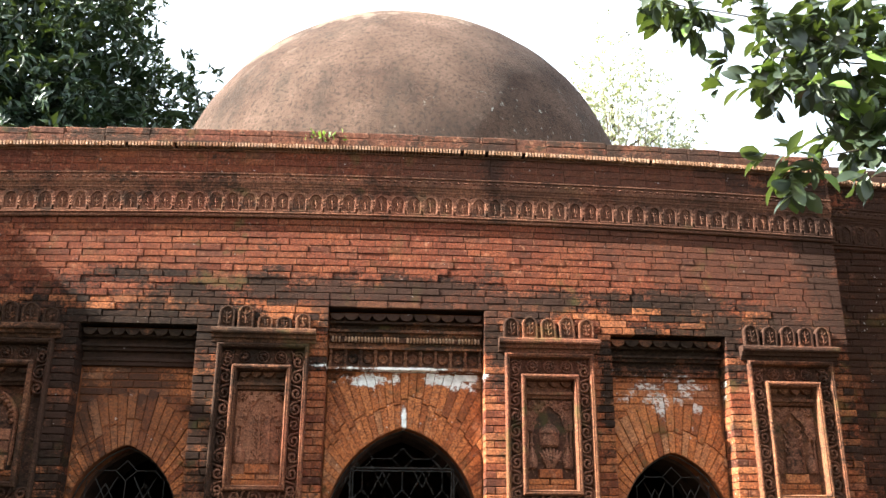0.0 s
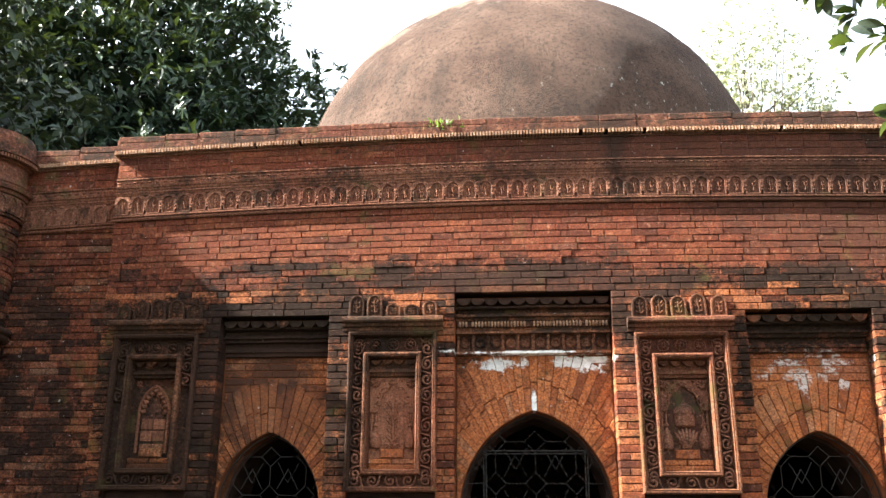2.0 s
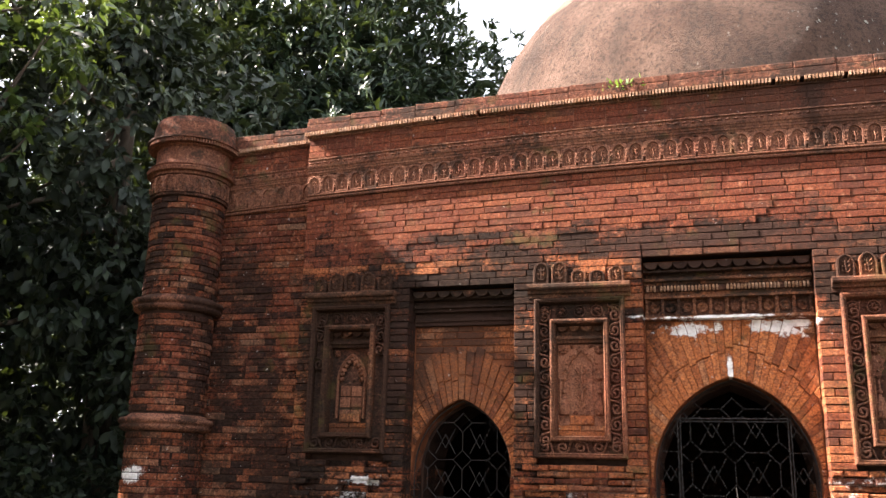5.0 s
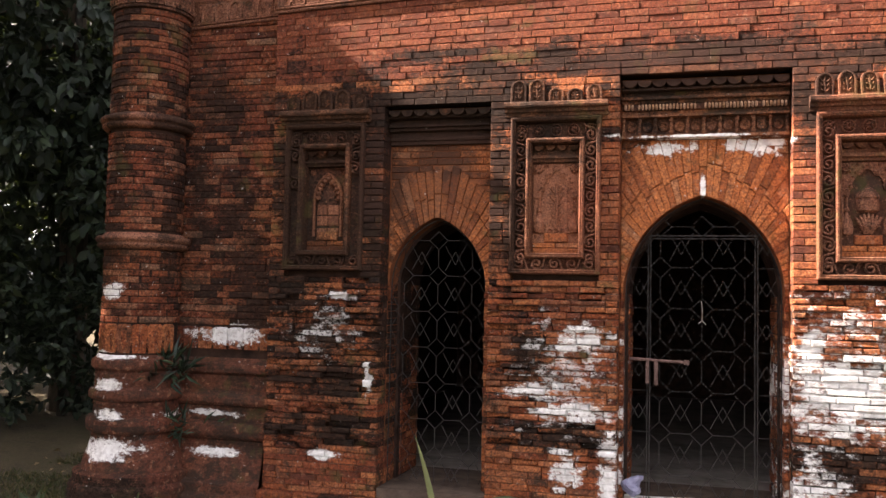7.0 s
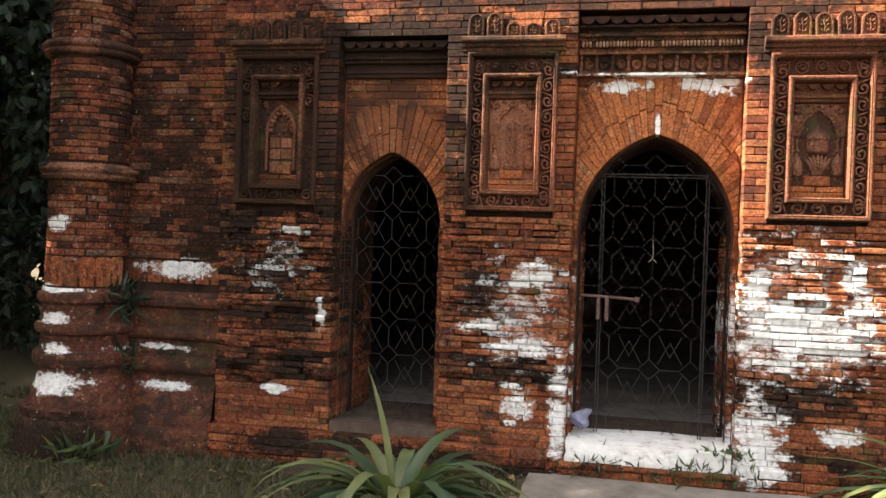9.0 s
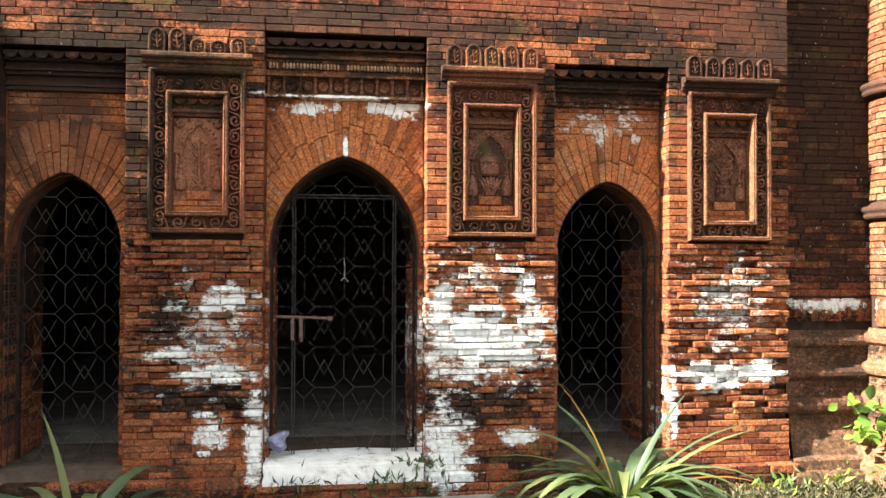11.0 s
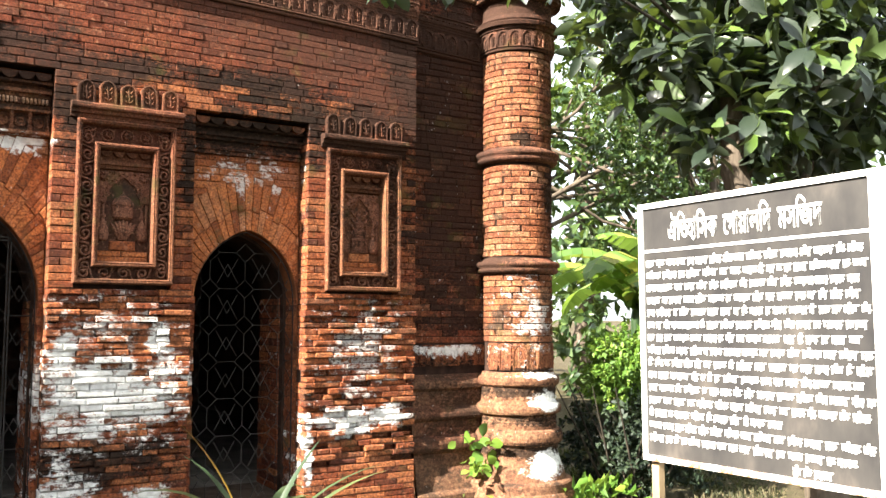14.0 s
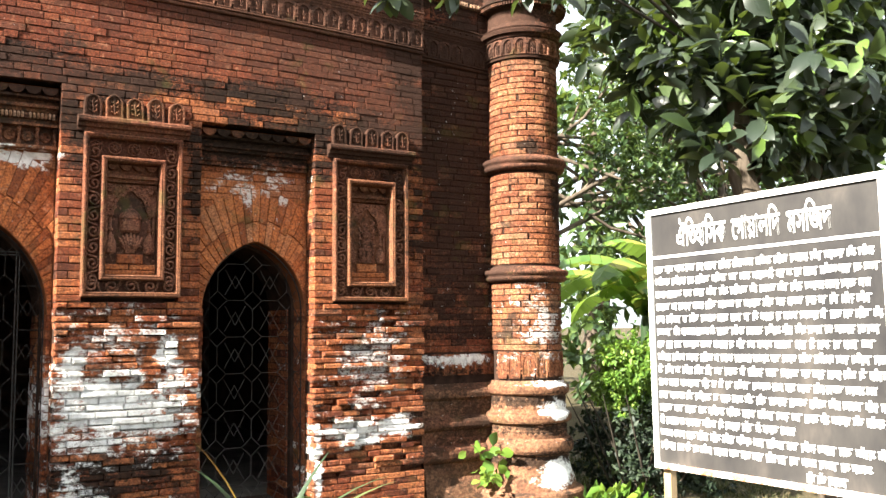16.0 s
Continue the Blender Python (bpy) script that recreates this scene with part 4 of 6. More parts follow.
def niche_relief(g, i, cx, z0, z1, w):
    """The carved niche: cusped arch with flowers, flasks at its sides; each panel has its own middle."""
    zs = z1 - (0.20, 0.25, 0.22, 0.24)[i]
    if i == 0:
        line = arch(cx, w * 0.33, z1 - 0.24, z1 - 0.05, n=10)
        low = [(cx - w * 0.33, z0 + 0.05)] + line + [(cx + w * 0.33, z0 + 0.05)]
        g.tube([(x, 0.074, z) for x, z in low], 0.013, 5)
        for x, z in arch(cx, w * 0.25, z1 - 0.24, z1 - 0.09, n=5):
            g.tube([(x - 0.012, 0.082, z - 0.008), (x, 0.062, z), (x + 0.012, 0.082, z + 0.008)], 0.017, 6)
        for zz in (z0 + 0.12, z0 + 0.215, z0 + 0.30):
            g.brick(cx - w * 0.26, cx - 0.004, 0.077, 0.09, zz - 0.08, zz - 0.004, 0.004)
            g.brick(cx + 0.001, cx + w * 0.26, 0.079, 0.09, zz - 0.08, zz - 0.004, 0.004)
        for s in (-1, 1):
            flower(g, cx + s * w * 0.38, 0.078, z1 - 0.035, 0.024)
        return g
    inner = cusped_plate(g, cx, w * 0.98, zs, z1 - 0.045, z1 - 0.004, 4, 0.064, 0.09)
    for s in (-1, 1):
        flower(g, cx + s * w * 0.38, 0.062, z1 - 0.045, 0.034, 9)
        flower(g, cx + s * w * 0.20, 0.064, z1 - 0.020, 0.014, 6)
        vase(g, cx + s * w * 0.37, 0.088, z0 + 0.085, zs - z0 - 0.075, 0.043)
        g.tube([(cx + s * w * 0.45, 0.078, z0 + 0.09), (cx + s * w * 0.45, 0.072, (z0 + zs) / 2), (cx + s * w * 0.45, 0.078, zs)], 0.008, 5)
    if i == 1:
        body = [(cx - w * 0.22, z0 + 0.09)] + [(cx + w * 0.22, z0 + 0.09)] + list(reversed(arch(cx, w * 0.22, zs, z1 - 0.11, n=6)))
        g.prism(body, 0.076, 0.09)
        g.tube([(cx, 0.074, z0 + 0.12), (cx + 0.003, 0.066, z0 + 0.22), (cx, 0.066, z0 + 0.36), (cx, 0.074, z1 - 0.15)], 0.009, 6)
        for s in (-1, 1):
            for e in range(5):
                zz = z0 + 0.15 + 0.06 * e
                g.tube([(cx, 0.074, zz - 0.02), (cx + s * 0.022, 0.066, zz), (cx + s * 0.040, 0.068, zz + 0.020), (cx + s * 0.030, 0.070, zz + 0.036), (cx + s * 0.018, 0.074, zz + 0.026)], 0.0075, 5)
        for e in range(3):
            flower(g, cx - 0.045 + 0.045 * e, 0.076, z0 + 0.105, 0.020, 6)
    elif i == 2:
        g.lathe([(0.052, z0 + 0.235), (0.072, z0 + 0.25), (0.074, zs - 0.03), (0.080, zs - 0.02), (0.076, zs), (0.052, zs + 0.03), (0.020, zs + 0.055), (0.012, zs + 0.085), (0.004, zs + 0.10)], cx, 0.100, 16)
        for e in range(7):
            q = (e - 3) / 3
            g.tube([(cx + 0.022 * q, 0.072, z0 + 0.095), (cx + 0.050 * q, 0.050, z0 + 0.15), (cx + 0.066 * q, 0.052, z0 + 0.205 - 0.02 * abs(q)), (cx + 0.080 * q, 0.062, z0 + 0.235 - 0.03 * abs(q))], 0.010, 5, [0.7, 1.2, 1.0, 0.6])
    else:
        g.lathe([(0.070, z0 + 0.09), (0.074, z0 + 0.20), (0.060, z0 + 0.21), (0.062, z0 + 0.27), (0.046, z0 + 0.28), (0.044, z0 + 0.33), (0.028, z0 + 0.34), (0.024, z0 + 0.40), (0.010, z0 + 0.42), (0.008, z1 - 0.13), (0.002, z1 - 0.11)], cx, 0.098, 14)
        for s in (-1, 1):
            for e in range(4):
                zz = z0 + 0.22 + 0.055 * e
                g.tube([(cx + s * 0.03, 0.084, zz), (cx + s * 0.056, 0.072, zz + 0.012), (cx + s * 0.066, 0.076, zz + 0.034), (cx + s * 0.050, 0.08, zz + 0.04)], 0.009, 5)
    return g


def panel(i, x0, x1, label):
    t = thing("terracotta_panel", label, "wall panel", "terracotta panels")
    z0, z1 = P_LOW + (0.012, 0.005, -0.005, -0.02)[i], P_TOP + (0.01, 0.01, -0.02, -0.04)[i]
    cx = (x0 + x1) / 2
    part("outer_frame", bar_frame(Geo(), x0, x1, z0, z1, 0.036, -0.045, 0.10, 0.012), FRAME_CLAY, t, "worn orange outer frame")
    ix0, ix1, iz0, iz1 = x0 + 0.115, x1 - 0.115, z0 + 0.115, z1 - 0.155
    part("inner_frame", bar_frame(Geo(), ix0, ix1, iz0, iz1, 0.038, -0.045, 0.10, 0.010), FRAME_CLAY, t, "worn orange inner frame")
    g = Geo()
    for a, b, c, d in ((x0 + 0.03, ix0 + 0.01, z0 + 0.03, z1 - 0.03), (ix1 - 0.01, x1 - 0.03, z0 + 0.03, z1 - 0.03), (ix0 + 0.01, ix1 - 0.01, z0 + 0.03, iz0 + 0.01), (ix0 + 0.01, ix1 - 0.01, iz1 - 0.01, z1 - 0.03)):
        g.box(a, b, 0.026, 0.10, c, d)
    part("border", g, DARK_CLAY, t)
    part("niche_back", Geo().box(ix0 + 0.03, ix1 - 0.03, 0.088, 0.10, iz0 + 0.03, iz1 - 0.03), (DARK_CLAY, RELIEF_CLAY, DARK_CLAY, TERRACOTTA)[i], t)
    # vines up the sides and along foot and top
    bx = (x0 + 0.074, x1 - 0.074)
    n = 9
    for s in (0, 1):
        for j in range(n):
            z = z0 + 0.12 + j * (z1 - z0 - 0.25) / (n - 1)
            if i == 0 and (z < 2.35 or random.random() < 0.45):
                continue
            ob = part("scroll", SCROLL, None, t, at=pose(bx[s], 0.016, z, 0, 0, 0))
            ob.scale = (1.22 * (-1) ** (j + s), 1.9, 1.3)
    m = 5
    for j in range(m):
        x = bx[0] + j * (bx[1] - bx[0]) / (m - 1)
        ob_ = part("rosette", ROSETTE, None, t, at=pose(x, 0.016, z1 - 0.095, 0, 18 * j, 0))
        ob_.scale = (1.15, 1.9, 1.15)
        ob = part("scroll", SCROLL, None, t, at=pose(x, 0.016, z0 + 0.075, 0, 90, 0))
        ob.scale = (1.2 * (-1) ** j, 1.9, 1.2)
    # little hood inside the inner frame
    part("niche_hood", sweep(Geo(), ix0 + 0.036, ix1 - 0.036, 0.09, [(0, iz1 - 0.17), (0.05, iz1 - 0.165), (0.055, iz1 - 0.145), (0.075, iz1 - 0.14), (0.075, iz1 - 0.12), (0.02, iz1 - 0.115), (0.02, iz1 - 0.036), (0, iz1 - 0.035)], 3, lambda x: 0.0), TERRACOTTA, t)
    g = Geo()
    w = (ix1 - ix0 - 0.08) / 4
    for j in range(4):
        xc = ix0 + 0.04 + (j + 0.5) * w
        g.prism([(xc - w / 2, iz1 - 0.045), (xc - w / 4, iz1 - 0.075), (xc, iz1 - 0.083), (xc + w / 4, iz1 - 0.075), (xc + w / 2, iz1 - 0.045)], 0.03, 0.075)
    part("scalloped_fringe", g, TERRACOTTA, t)
    part("niche_relief", niche_relief(Geo(), i, cx, iz0 + 0.10, iz1 - 0.17, ix1 - ix0 - 0.076), (RELIEF_CLAY, RELIEF_CLAY, CORNICE_CLAY, CORNICE_CLAY)[i], t)
    part("niche_base", Geo().brick(cx - 0.085, cx + 0.085, 0.062, 0.10, iz0 + 0.12, iz0 + 0.185, 0.006).brick(ix0 + 0.04, ix1 - 0.04, 0.07, 0.10, iz0 + 0.04, iz0 + 0.075, 0.006).brick(ix0 + 0.04, cx - 0.01, 0.072, 0.10, iz0 + 0.078, iz0 + 0.115, 0.006).brick(cx, ix1 - 0.04, 0.074, 0.10, iz0 + 0.078, iz0 + 0.115, 0.006), ARCH_BRICK, t)
    # ledge and cresting
    ledge = [(0, z1 + 0.004), (0.02, z1 + 0.006), (0.022, z1 + 0.03), (0.045, z1 + 0.034), (0.05, z1 + 0.058), (0.075, z1 + 0.062), (0.080, z1 + 0.075), (0.078, z1 + 0.095), (0.06, z1 + 0.105), (-0.02, z1 + 0.108), (-0.02, z1 + 0.004)]
    part("ledge", sweep(Geo(), x0 - 0.045, x1 + 0.045, 0.0, ledge, 14, lambda x: 0.004 * noise.noise((x * 7, i, 0))), TERRACOTTA, t)
    for j in range(5):
        x = x0 + 0.05 + j * (x1 - x0 - 0.10) / 4
        ob = part("merlon", MERLON, None, t, at=pose(x, -0.006, z1 + 0.106, 0, jit(3), 0))
        ob.scale = (1.28, 0.9, random.uniform(0.94, 1.06))
        if i == 1 and j in (2, 3, 4) or i == 0 and j in (0, 4):
            ob.scale = (1.2, 0.8, random.uniform(0.45, 0.75))


for i, ((x0, x1), label) in enumerate(zip(PANELS, ("sooty carved terracotta panel with plain niche and worn cresting", "carved terracotta panel with vine border and broken cresting",
                                                     "carved terracotta panel with vine border and five merlons", "sunlit-edged carved terracotta panel with vine border, five merlons"))):
    panel(i, x0, x1, label)

# ---- gates ----
def strip(g, a, b, w=0.0075, y=0.0, d=0.005):
    """A flat bar between two points of the plane y."""
    (x0, z0), (x1, z1) = a, b
    l = math.hypot(x1 - x0, z1 - z0)
    nx, nz = -(z1 - z0) / l * w / 2, (x1 - x0) / l * w / 2
    q = [(x0 + nx, z0 + nz), (x0 - nx, z0 - nz), (x1 - nx, z1 - nz), (x1 + nx, z1 + nz)]
    g.prism(q, y - d, y + d)


def gate(x0, x1, cx, hw, zs, za, sill, label, framed):
    t = thing("iron_gate", label, "gate", "iron gates")
    y = RECESS + (0.10 if framed else 0.06)
    px, pz = (0.289, 0.295) if framed else (0.268, 0.273)
    dx, dz = px * 0.265, pz * 0.255
    segs = []
    for i in range(-3, 4):
        for j in range(0, 9):
            x, z = cx + i * px, (2.17 if framed else 2.06) - j * pz
            segs += [((x - dx, z), (x, z + dz)), ((x, z + dz), (x + dx, z)), ((x + dx, z), (x, z - dz)), ((x, z - dz), (x - dx, z)), ((x + dx, z), (x + px - dx, z)), ((x, z - dz), (x, z - pz + dz))]
            mx, mz = x + px / 2, z - pz / 2
            a, b = px * 0.29, pz * 0.415
            segs += [((mx - a, mz + b - 0.02), (mx, mz - pz * 0.18)), ((mx, mz - pz * 0.18), (mx + a, mz + b - 0.02)), ((mx - a, mz - b + 0.02), (mx, mz + pz * 0.18)), ((mx, mz + pz * 0.18), (mx + a, mz - b + 0.02))]

    def inside(p):
        return abs(p[0] - cx) < arch_half(cx, hw, zs, za, -0.01, p[1]) and p[1] > sill + 0.005
    for a, b in segs:
        g = Geo()
        if inside(a) and inside(b):
            strip(g, a, b, 0.0038, y, 0.003)
        else:
            for e in range(4):
                p = (a[0] + (b[0] - a[0]) * e / 4, a[1] + (b[1] - a[1]) * e / 4)
                q = (a[0] + (b[0] - a[0]) * (e + 1) / 4, a[1] + (b[1] - a[1]) * (e + 1) / 4)
                if inside(p) and inside(q):
                    strip(g, p, q, 0.0038, y, 0.003)
        if g.v:
            part("lattice_bar", g, IRON, t)
    a = arch(cx, hw - 0.012, zs, za - 0.015)
    rim = Geo()
    for p, q in zip([(a[0][0], sill)] + a, a + [(a[-1][0], sill)]):
        strip(rim, p, q, 0.007, y, 0.005)
    part("rim", rim, IRON, t)
    if framed:
        for x in (-0.375, -0.357, 0.357, 0.375):
            part("upright", Geo().box(x - 0.0035, x + 0.0035, y - 0.010, y + 0.010, sill, 2.10), IRON, t)
        part("transom", Geo().box(-0.378, 0.378, y - 0.010, y + 0.010, 2.10, 2.108), IRON, t)
        part("transom", Geo().box(-0.378, 0.378, y - 0.010, y + 0.010, 2.080, 2.087), IRON, t)
        part("white_rag", Geo().tube([(-0.004, y - 0.012, 1.64), (0.003, y - 0.014, 1.57), (0.0, y - 0.012, 1.50)], 0.0035, 5).tube([(0.0, y - 0.012, 1.50), (-0.025, y - 0.012, 1.475)], 0.004, 4).tube([(0.0, y - 0.012, 1.50), (0.028, y - 0.012, 1.47)], 0.003, 4), CEMENT, t, "scrap of white cord tied to the bars")
        bolt = part("bolt", Geo().tube([(-0.50, y - 0.03, 1.215), (-0.10, y - 0.03, 1.20)], 0.011, 8).box(-0.12, -0.085, y - 0.042, y - 0.018, 1.185, 1.217), LATCH, t, "rusty sliding bolt")
        part("hasp", Geo().box(-0.385, -0.362, y - 0.048, y - 0.022, 1.045, 1.21), LATCH, bolt)
        part("hasp", Geo().box(-0.325, -0.300, y - 0.048, y - 0.022, 1.065, 1.205).tube([(-0.3125, y - 0.034, 1.065), (-0.3125, y - 0.034, 1.035)], 0.014, 8), LATCH, bolt)
    return t


for i, (x0, x1, top, cx, hw, zs, za, sill) in enumerate(BAYS):
    gate(x0, x1, cx, hw, zs, za, sill, ("closed black iron lattice gate filling the arched doorway" if i != 1 else "closed black iron lattice gate with rusty sliding bolt"), i == 1)
    tagged(part("door_sill", Geo().box(x0 + 0.004, x1 - 0.004, 0.02 if i != 1 else 0.0, 0.96, -0.1, sill - 0.004), SILL), "worn dusty brown door sill", "sill", kind="structure")

# ---- step, ledge, paving ----
step = Geo().box(-0.552, 0.548, -0.13, 0.42, 0.05, 0.215)
bm = bmesh.new()
me = step.mesh("door_step", LIME_WASH)
bm.from_mesh(me)
bmesh.ops.subdivide_edges(bm, edges=bm.edges[:], cuts=9, use_grid_fill=True)
for v in bm.verts:
    v.co += Vector((0.008 * noise.noise(v.co * 6), 0.012 * noise.noise(v.co * 5 + Vector((3, 0, 0))), 0.012 * noise.noise(v.co * 4 + Vector((0, 5, 0)))))
bm.to_mesh(me)
bm.free()
tagged(part("door_step", me, LIME_WASH), "low door step daubed with white lime wash", "step", kind="structure")

ledge = thing("plinth_ledge", "low worn brick ledge along the foot of the front", "ledge", kind="structure")
part("core", Geo().box(LEFT + 0.01, -0.57, -0.075, 0.10, -0.4, 0.115).box(0.57, RIGHT - 0.01, -0.075, 0.10, -0.4, 0.115), MORTAR, ledge)
for x0, x1, face in ((LEFT - 0.02, -0.56, -0.09), (-0.60, 0.64, -0.22), (0.56, RIGHT + 0.02, -0.09)):
    for z0, z1 in ((-0.12, -0.065), (-0.06, -0.005), (0.0, 0.055), (0.06, 0.125)):
        if face < -0.2 and z0 > 0.05:
            z1 = 0.088
        x = x0
        while x < x1 - 0.04:
            q = min(x1, x + random.uniform(0.16, 0.32))
            part("brick", Geo().brick(x + 0.003, q - 0.003, face + jit(0.012) - (0.02 if z0 < -0.05 else 0), 0.05, z0 + jit(0.004), z1 + jit(0.004), 0.008), BRICK, ledge)
            x = q
slab = Geo().box(-0.78, 1.02, -2.3, -0.235, -0.12, 0.012)
me = slab.mesh("pavement", CEMENT)
bm = bmesh.new()
bm.from_mesh(me)
bmesh.ops.subdivide_edges(bm, edges=bm.edges[:], cuts=12, use_grid_fill=True)
for v in bm.verts:
    v.co += Vector((0.02 * noise.noise(v.co * 3), 0.02 * noise.noise(v.co * 3 + Vector((4, 0, 0))), 0.006 * noise.noise(v.co * 3)))
bm.to_mesh(me)
bm.free()
tagged(part("pavement", me, CEMENT), "cracked grey cement slab before the door", "paving", kind="structure")

# ---- arches ----
def wedge(g, quad, yf, yb, ch=0.004):
    mx = sum(p[0] for p in quad) / 4
    mz = sum(p[1] for p in quad) / 4
    small = []
    for x, z in quad:
        d = math.hypot(x - mx, z - mz) or 1
        small.append((x + (mx - x) / d * ch * 1.4, z + (mz - z) / d * ch * 1.4))
    v = [(x, yb, z) for x, z in quad] + [(x, yf + ch, z) for x, z in quad] + [(x, yf, z) for x, z in small]
    f = [(8, 9, 10, 11)]
    for i in range(4):
        j = (i + 1) % 4
        f += [(i, j, 4 + j, 4 + i), (4 + i, 4 + j, 8 + j, 8 + i)]
    return g.add(v, f)


def resample(pts, step):
    out, need = [pts[0]], step
    for (x0, z0), (x1, z1) in zip(pts, pts[1:]):
        l = math.hypot(x1 - x0, z1 - z0)
        s = need
        while s <= l:
            out.append((x0 + (x1 - x0) * s / l, z0 + (z1 - z0) * s / l))
            s += step
        need = s - l
    return out


FAN = (0.40, 0.52, 0.40)
for i, (x0, x1, top, cx, hw, zs, za, sill) in enumerate(BAYS):
    ar = thing("door_arch", "pointed arch of radiating orange bricks", "arch", "door arches", "structure")
    pts = arch(cx, hw, zs, za, n=60)
    total = sum(math.hypot(b[0] - a[0], b[1] - a[1]) for a, b in zip(pts, pts[1:]))
    n = round(total / (0.043 if i == 1 else 0.046))
    pts = resample(pts, total / n - 1e-6)
    limit = top - 0.29 if i != 1 else 2.783
    for a, b in zip(pts, pts[1:]):
        dirs = []
        for p in (a, b):
            d = Vector((p[0] - cx, p[1] - (zs - 0.05)))
            dirs.append(d.normalized())
        cut = random.uniform(0.13, 0.19) * (1.25 if i == 1 else 1)
        for s0, s1, deep in ((0.0, cut, True), (cut + 0.004, FAN[i] + jit(0.03), False)):
            lims = []
            for p, d in zip((a, b), dirs):
                lim = s1
                if d.x > 1e-6:
                    lim = min(lim, (x1 - 0.005 - p[0]) / d.x)
                elif d.x < -1e-6:
                    lim = min(lim, (x0 + 0.005 - p[0]) / d.x)
                if d.y > 1e-6:
                    lim = min(lim, (limit - p[1]) / d.y)
                lims.append(max(lim, s0 + 0.004))
            if max(lims) - s0 < 0.02:
                continue
            q = [(a[0] + dirs[0].x * s0, a[1] + dirs[0].y * s0), (b[0] + dirs[1].x * s0, b[1] + dirs[1].y * s0), (b[0] + dirs[1].x * lims[1], b[1] + dirs[1].y * lims[1]), (a[0] + dirs[0].x * lims[0], a[1] + dirs[0].y * lims[0])]
            mx, mz = sum(p[0] for p in q) / 4, sum(p[1] for p in q) / 4
            q = [(x + (mx - x) * 0.002 / max(0.02, math.hypot(mx - x, mz - z)), z + (mz - z) * 0.002 / max(0.02, math.hypot(mx - x, mz - z))) for x, z in q]
            q = [(q[j][0] * 0.978 + q[1 - j if j < 2 else 5 - j][0] * 0.022, q[j][1] * 0.978 + q[1 - j if j < 2 else 5 - j][1] * 0.022) for j in range(4)]
            part("voussoir", wedge(Geo(), q, RECESS - 0.004 + jit(0.003), GATE - 0.02 if deep else RECESS + 0.04, 0.0035), ARCH_BRICK, ar)
    # rows above and beside the fan
    infill, z = Geo(), zs - 0.1
    while z < limit - 0.02:
        h = arch_half(cx, hw, zs, za, FAN[i] * 0.93, z + COURSE / 2)
        for p, q in without([(x0 + 0.006, x1 - 0.006)], cx - h, cx + h) if h > 0 else [(x0 + 0.006, x1 - 0.006)]:
            x = p
            while x < q - 0.01:
                e = min(q, x + random.uniform(0.10, 0.24))
                if q - e < 0.05:
                    e = q
                infill.brick(x + 0.002, e - 0.002, RECESS + 0.002 + jit(0.003), RECESS + 0.04, z + 0.003, min(limit, z + COURSE - 0.003), 0.004)
                x = e
        z += COURSE
    tagged(part("brickwork", infill, ARCH_BRICK, ar), kind="stuff")
    # bricks of the jambs
    jambs, z = Geo(), sill
    while z < zs:
        for s, edge, out in ((-1, cx - hw, x0), (1, cx + hw, x1)):
            inner = edge - s * (0.006 + jit(0.005))
            lo, hi = sorted((inner, out - s * 0.004))
            jambs.brick(lo, hi, RECESS + jit(0.006), GATE - 0.01, z + 0.003, z + COURSE - 0.003, 0.004)
            lo, hi = sorted((edge - s * 0.028 - s * jit(0.005), edge + s * 0.01))
            y = GATE + 0.07
            while y < 0.95:
                e = min(0.96, y + random.uniform(0.12, 0.25))
                jambs.brick(lo, hi, y + 0.003, e - 0.003, z + 0.003, z + COURSE - 0.003, 0.004)
                y = e
        z += COURSE
    tagged(part("jamb_bricks", jambs, BRICK, ar), kind="stuff")

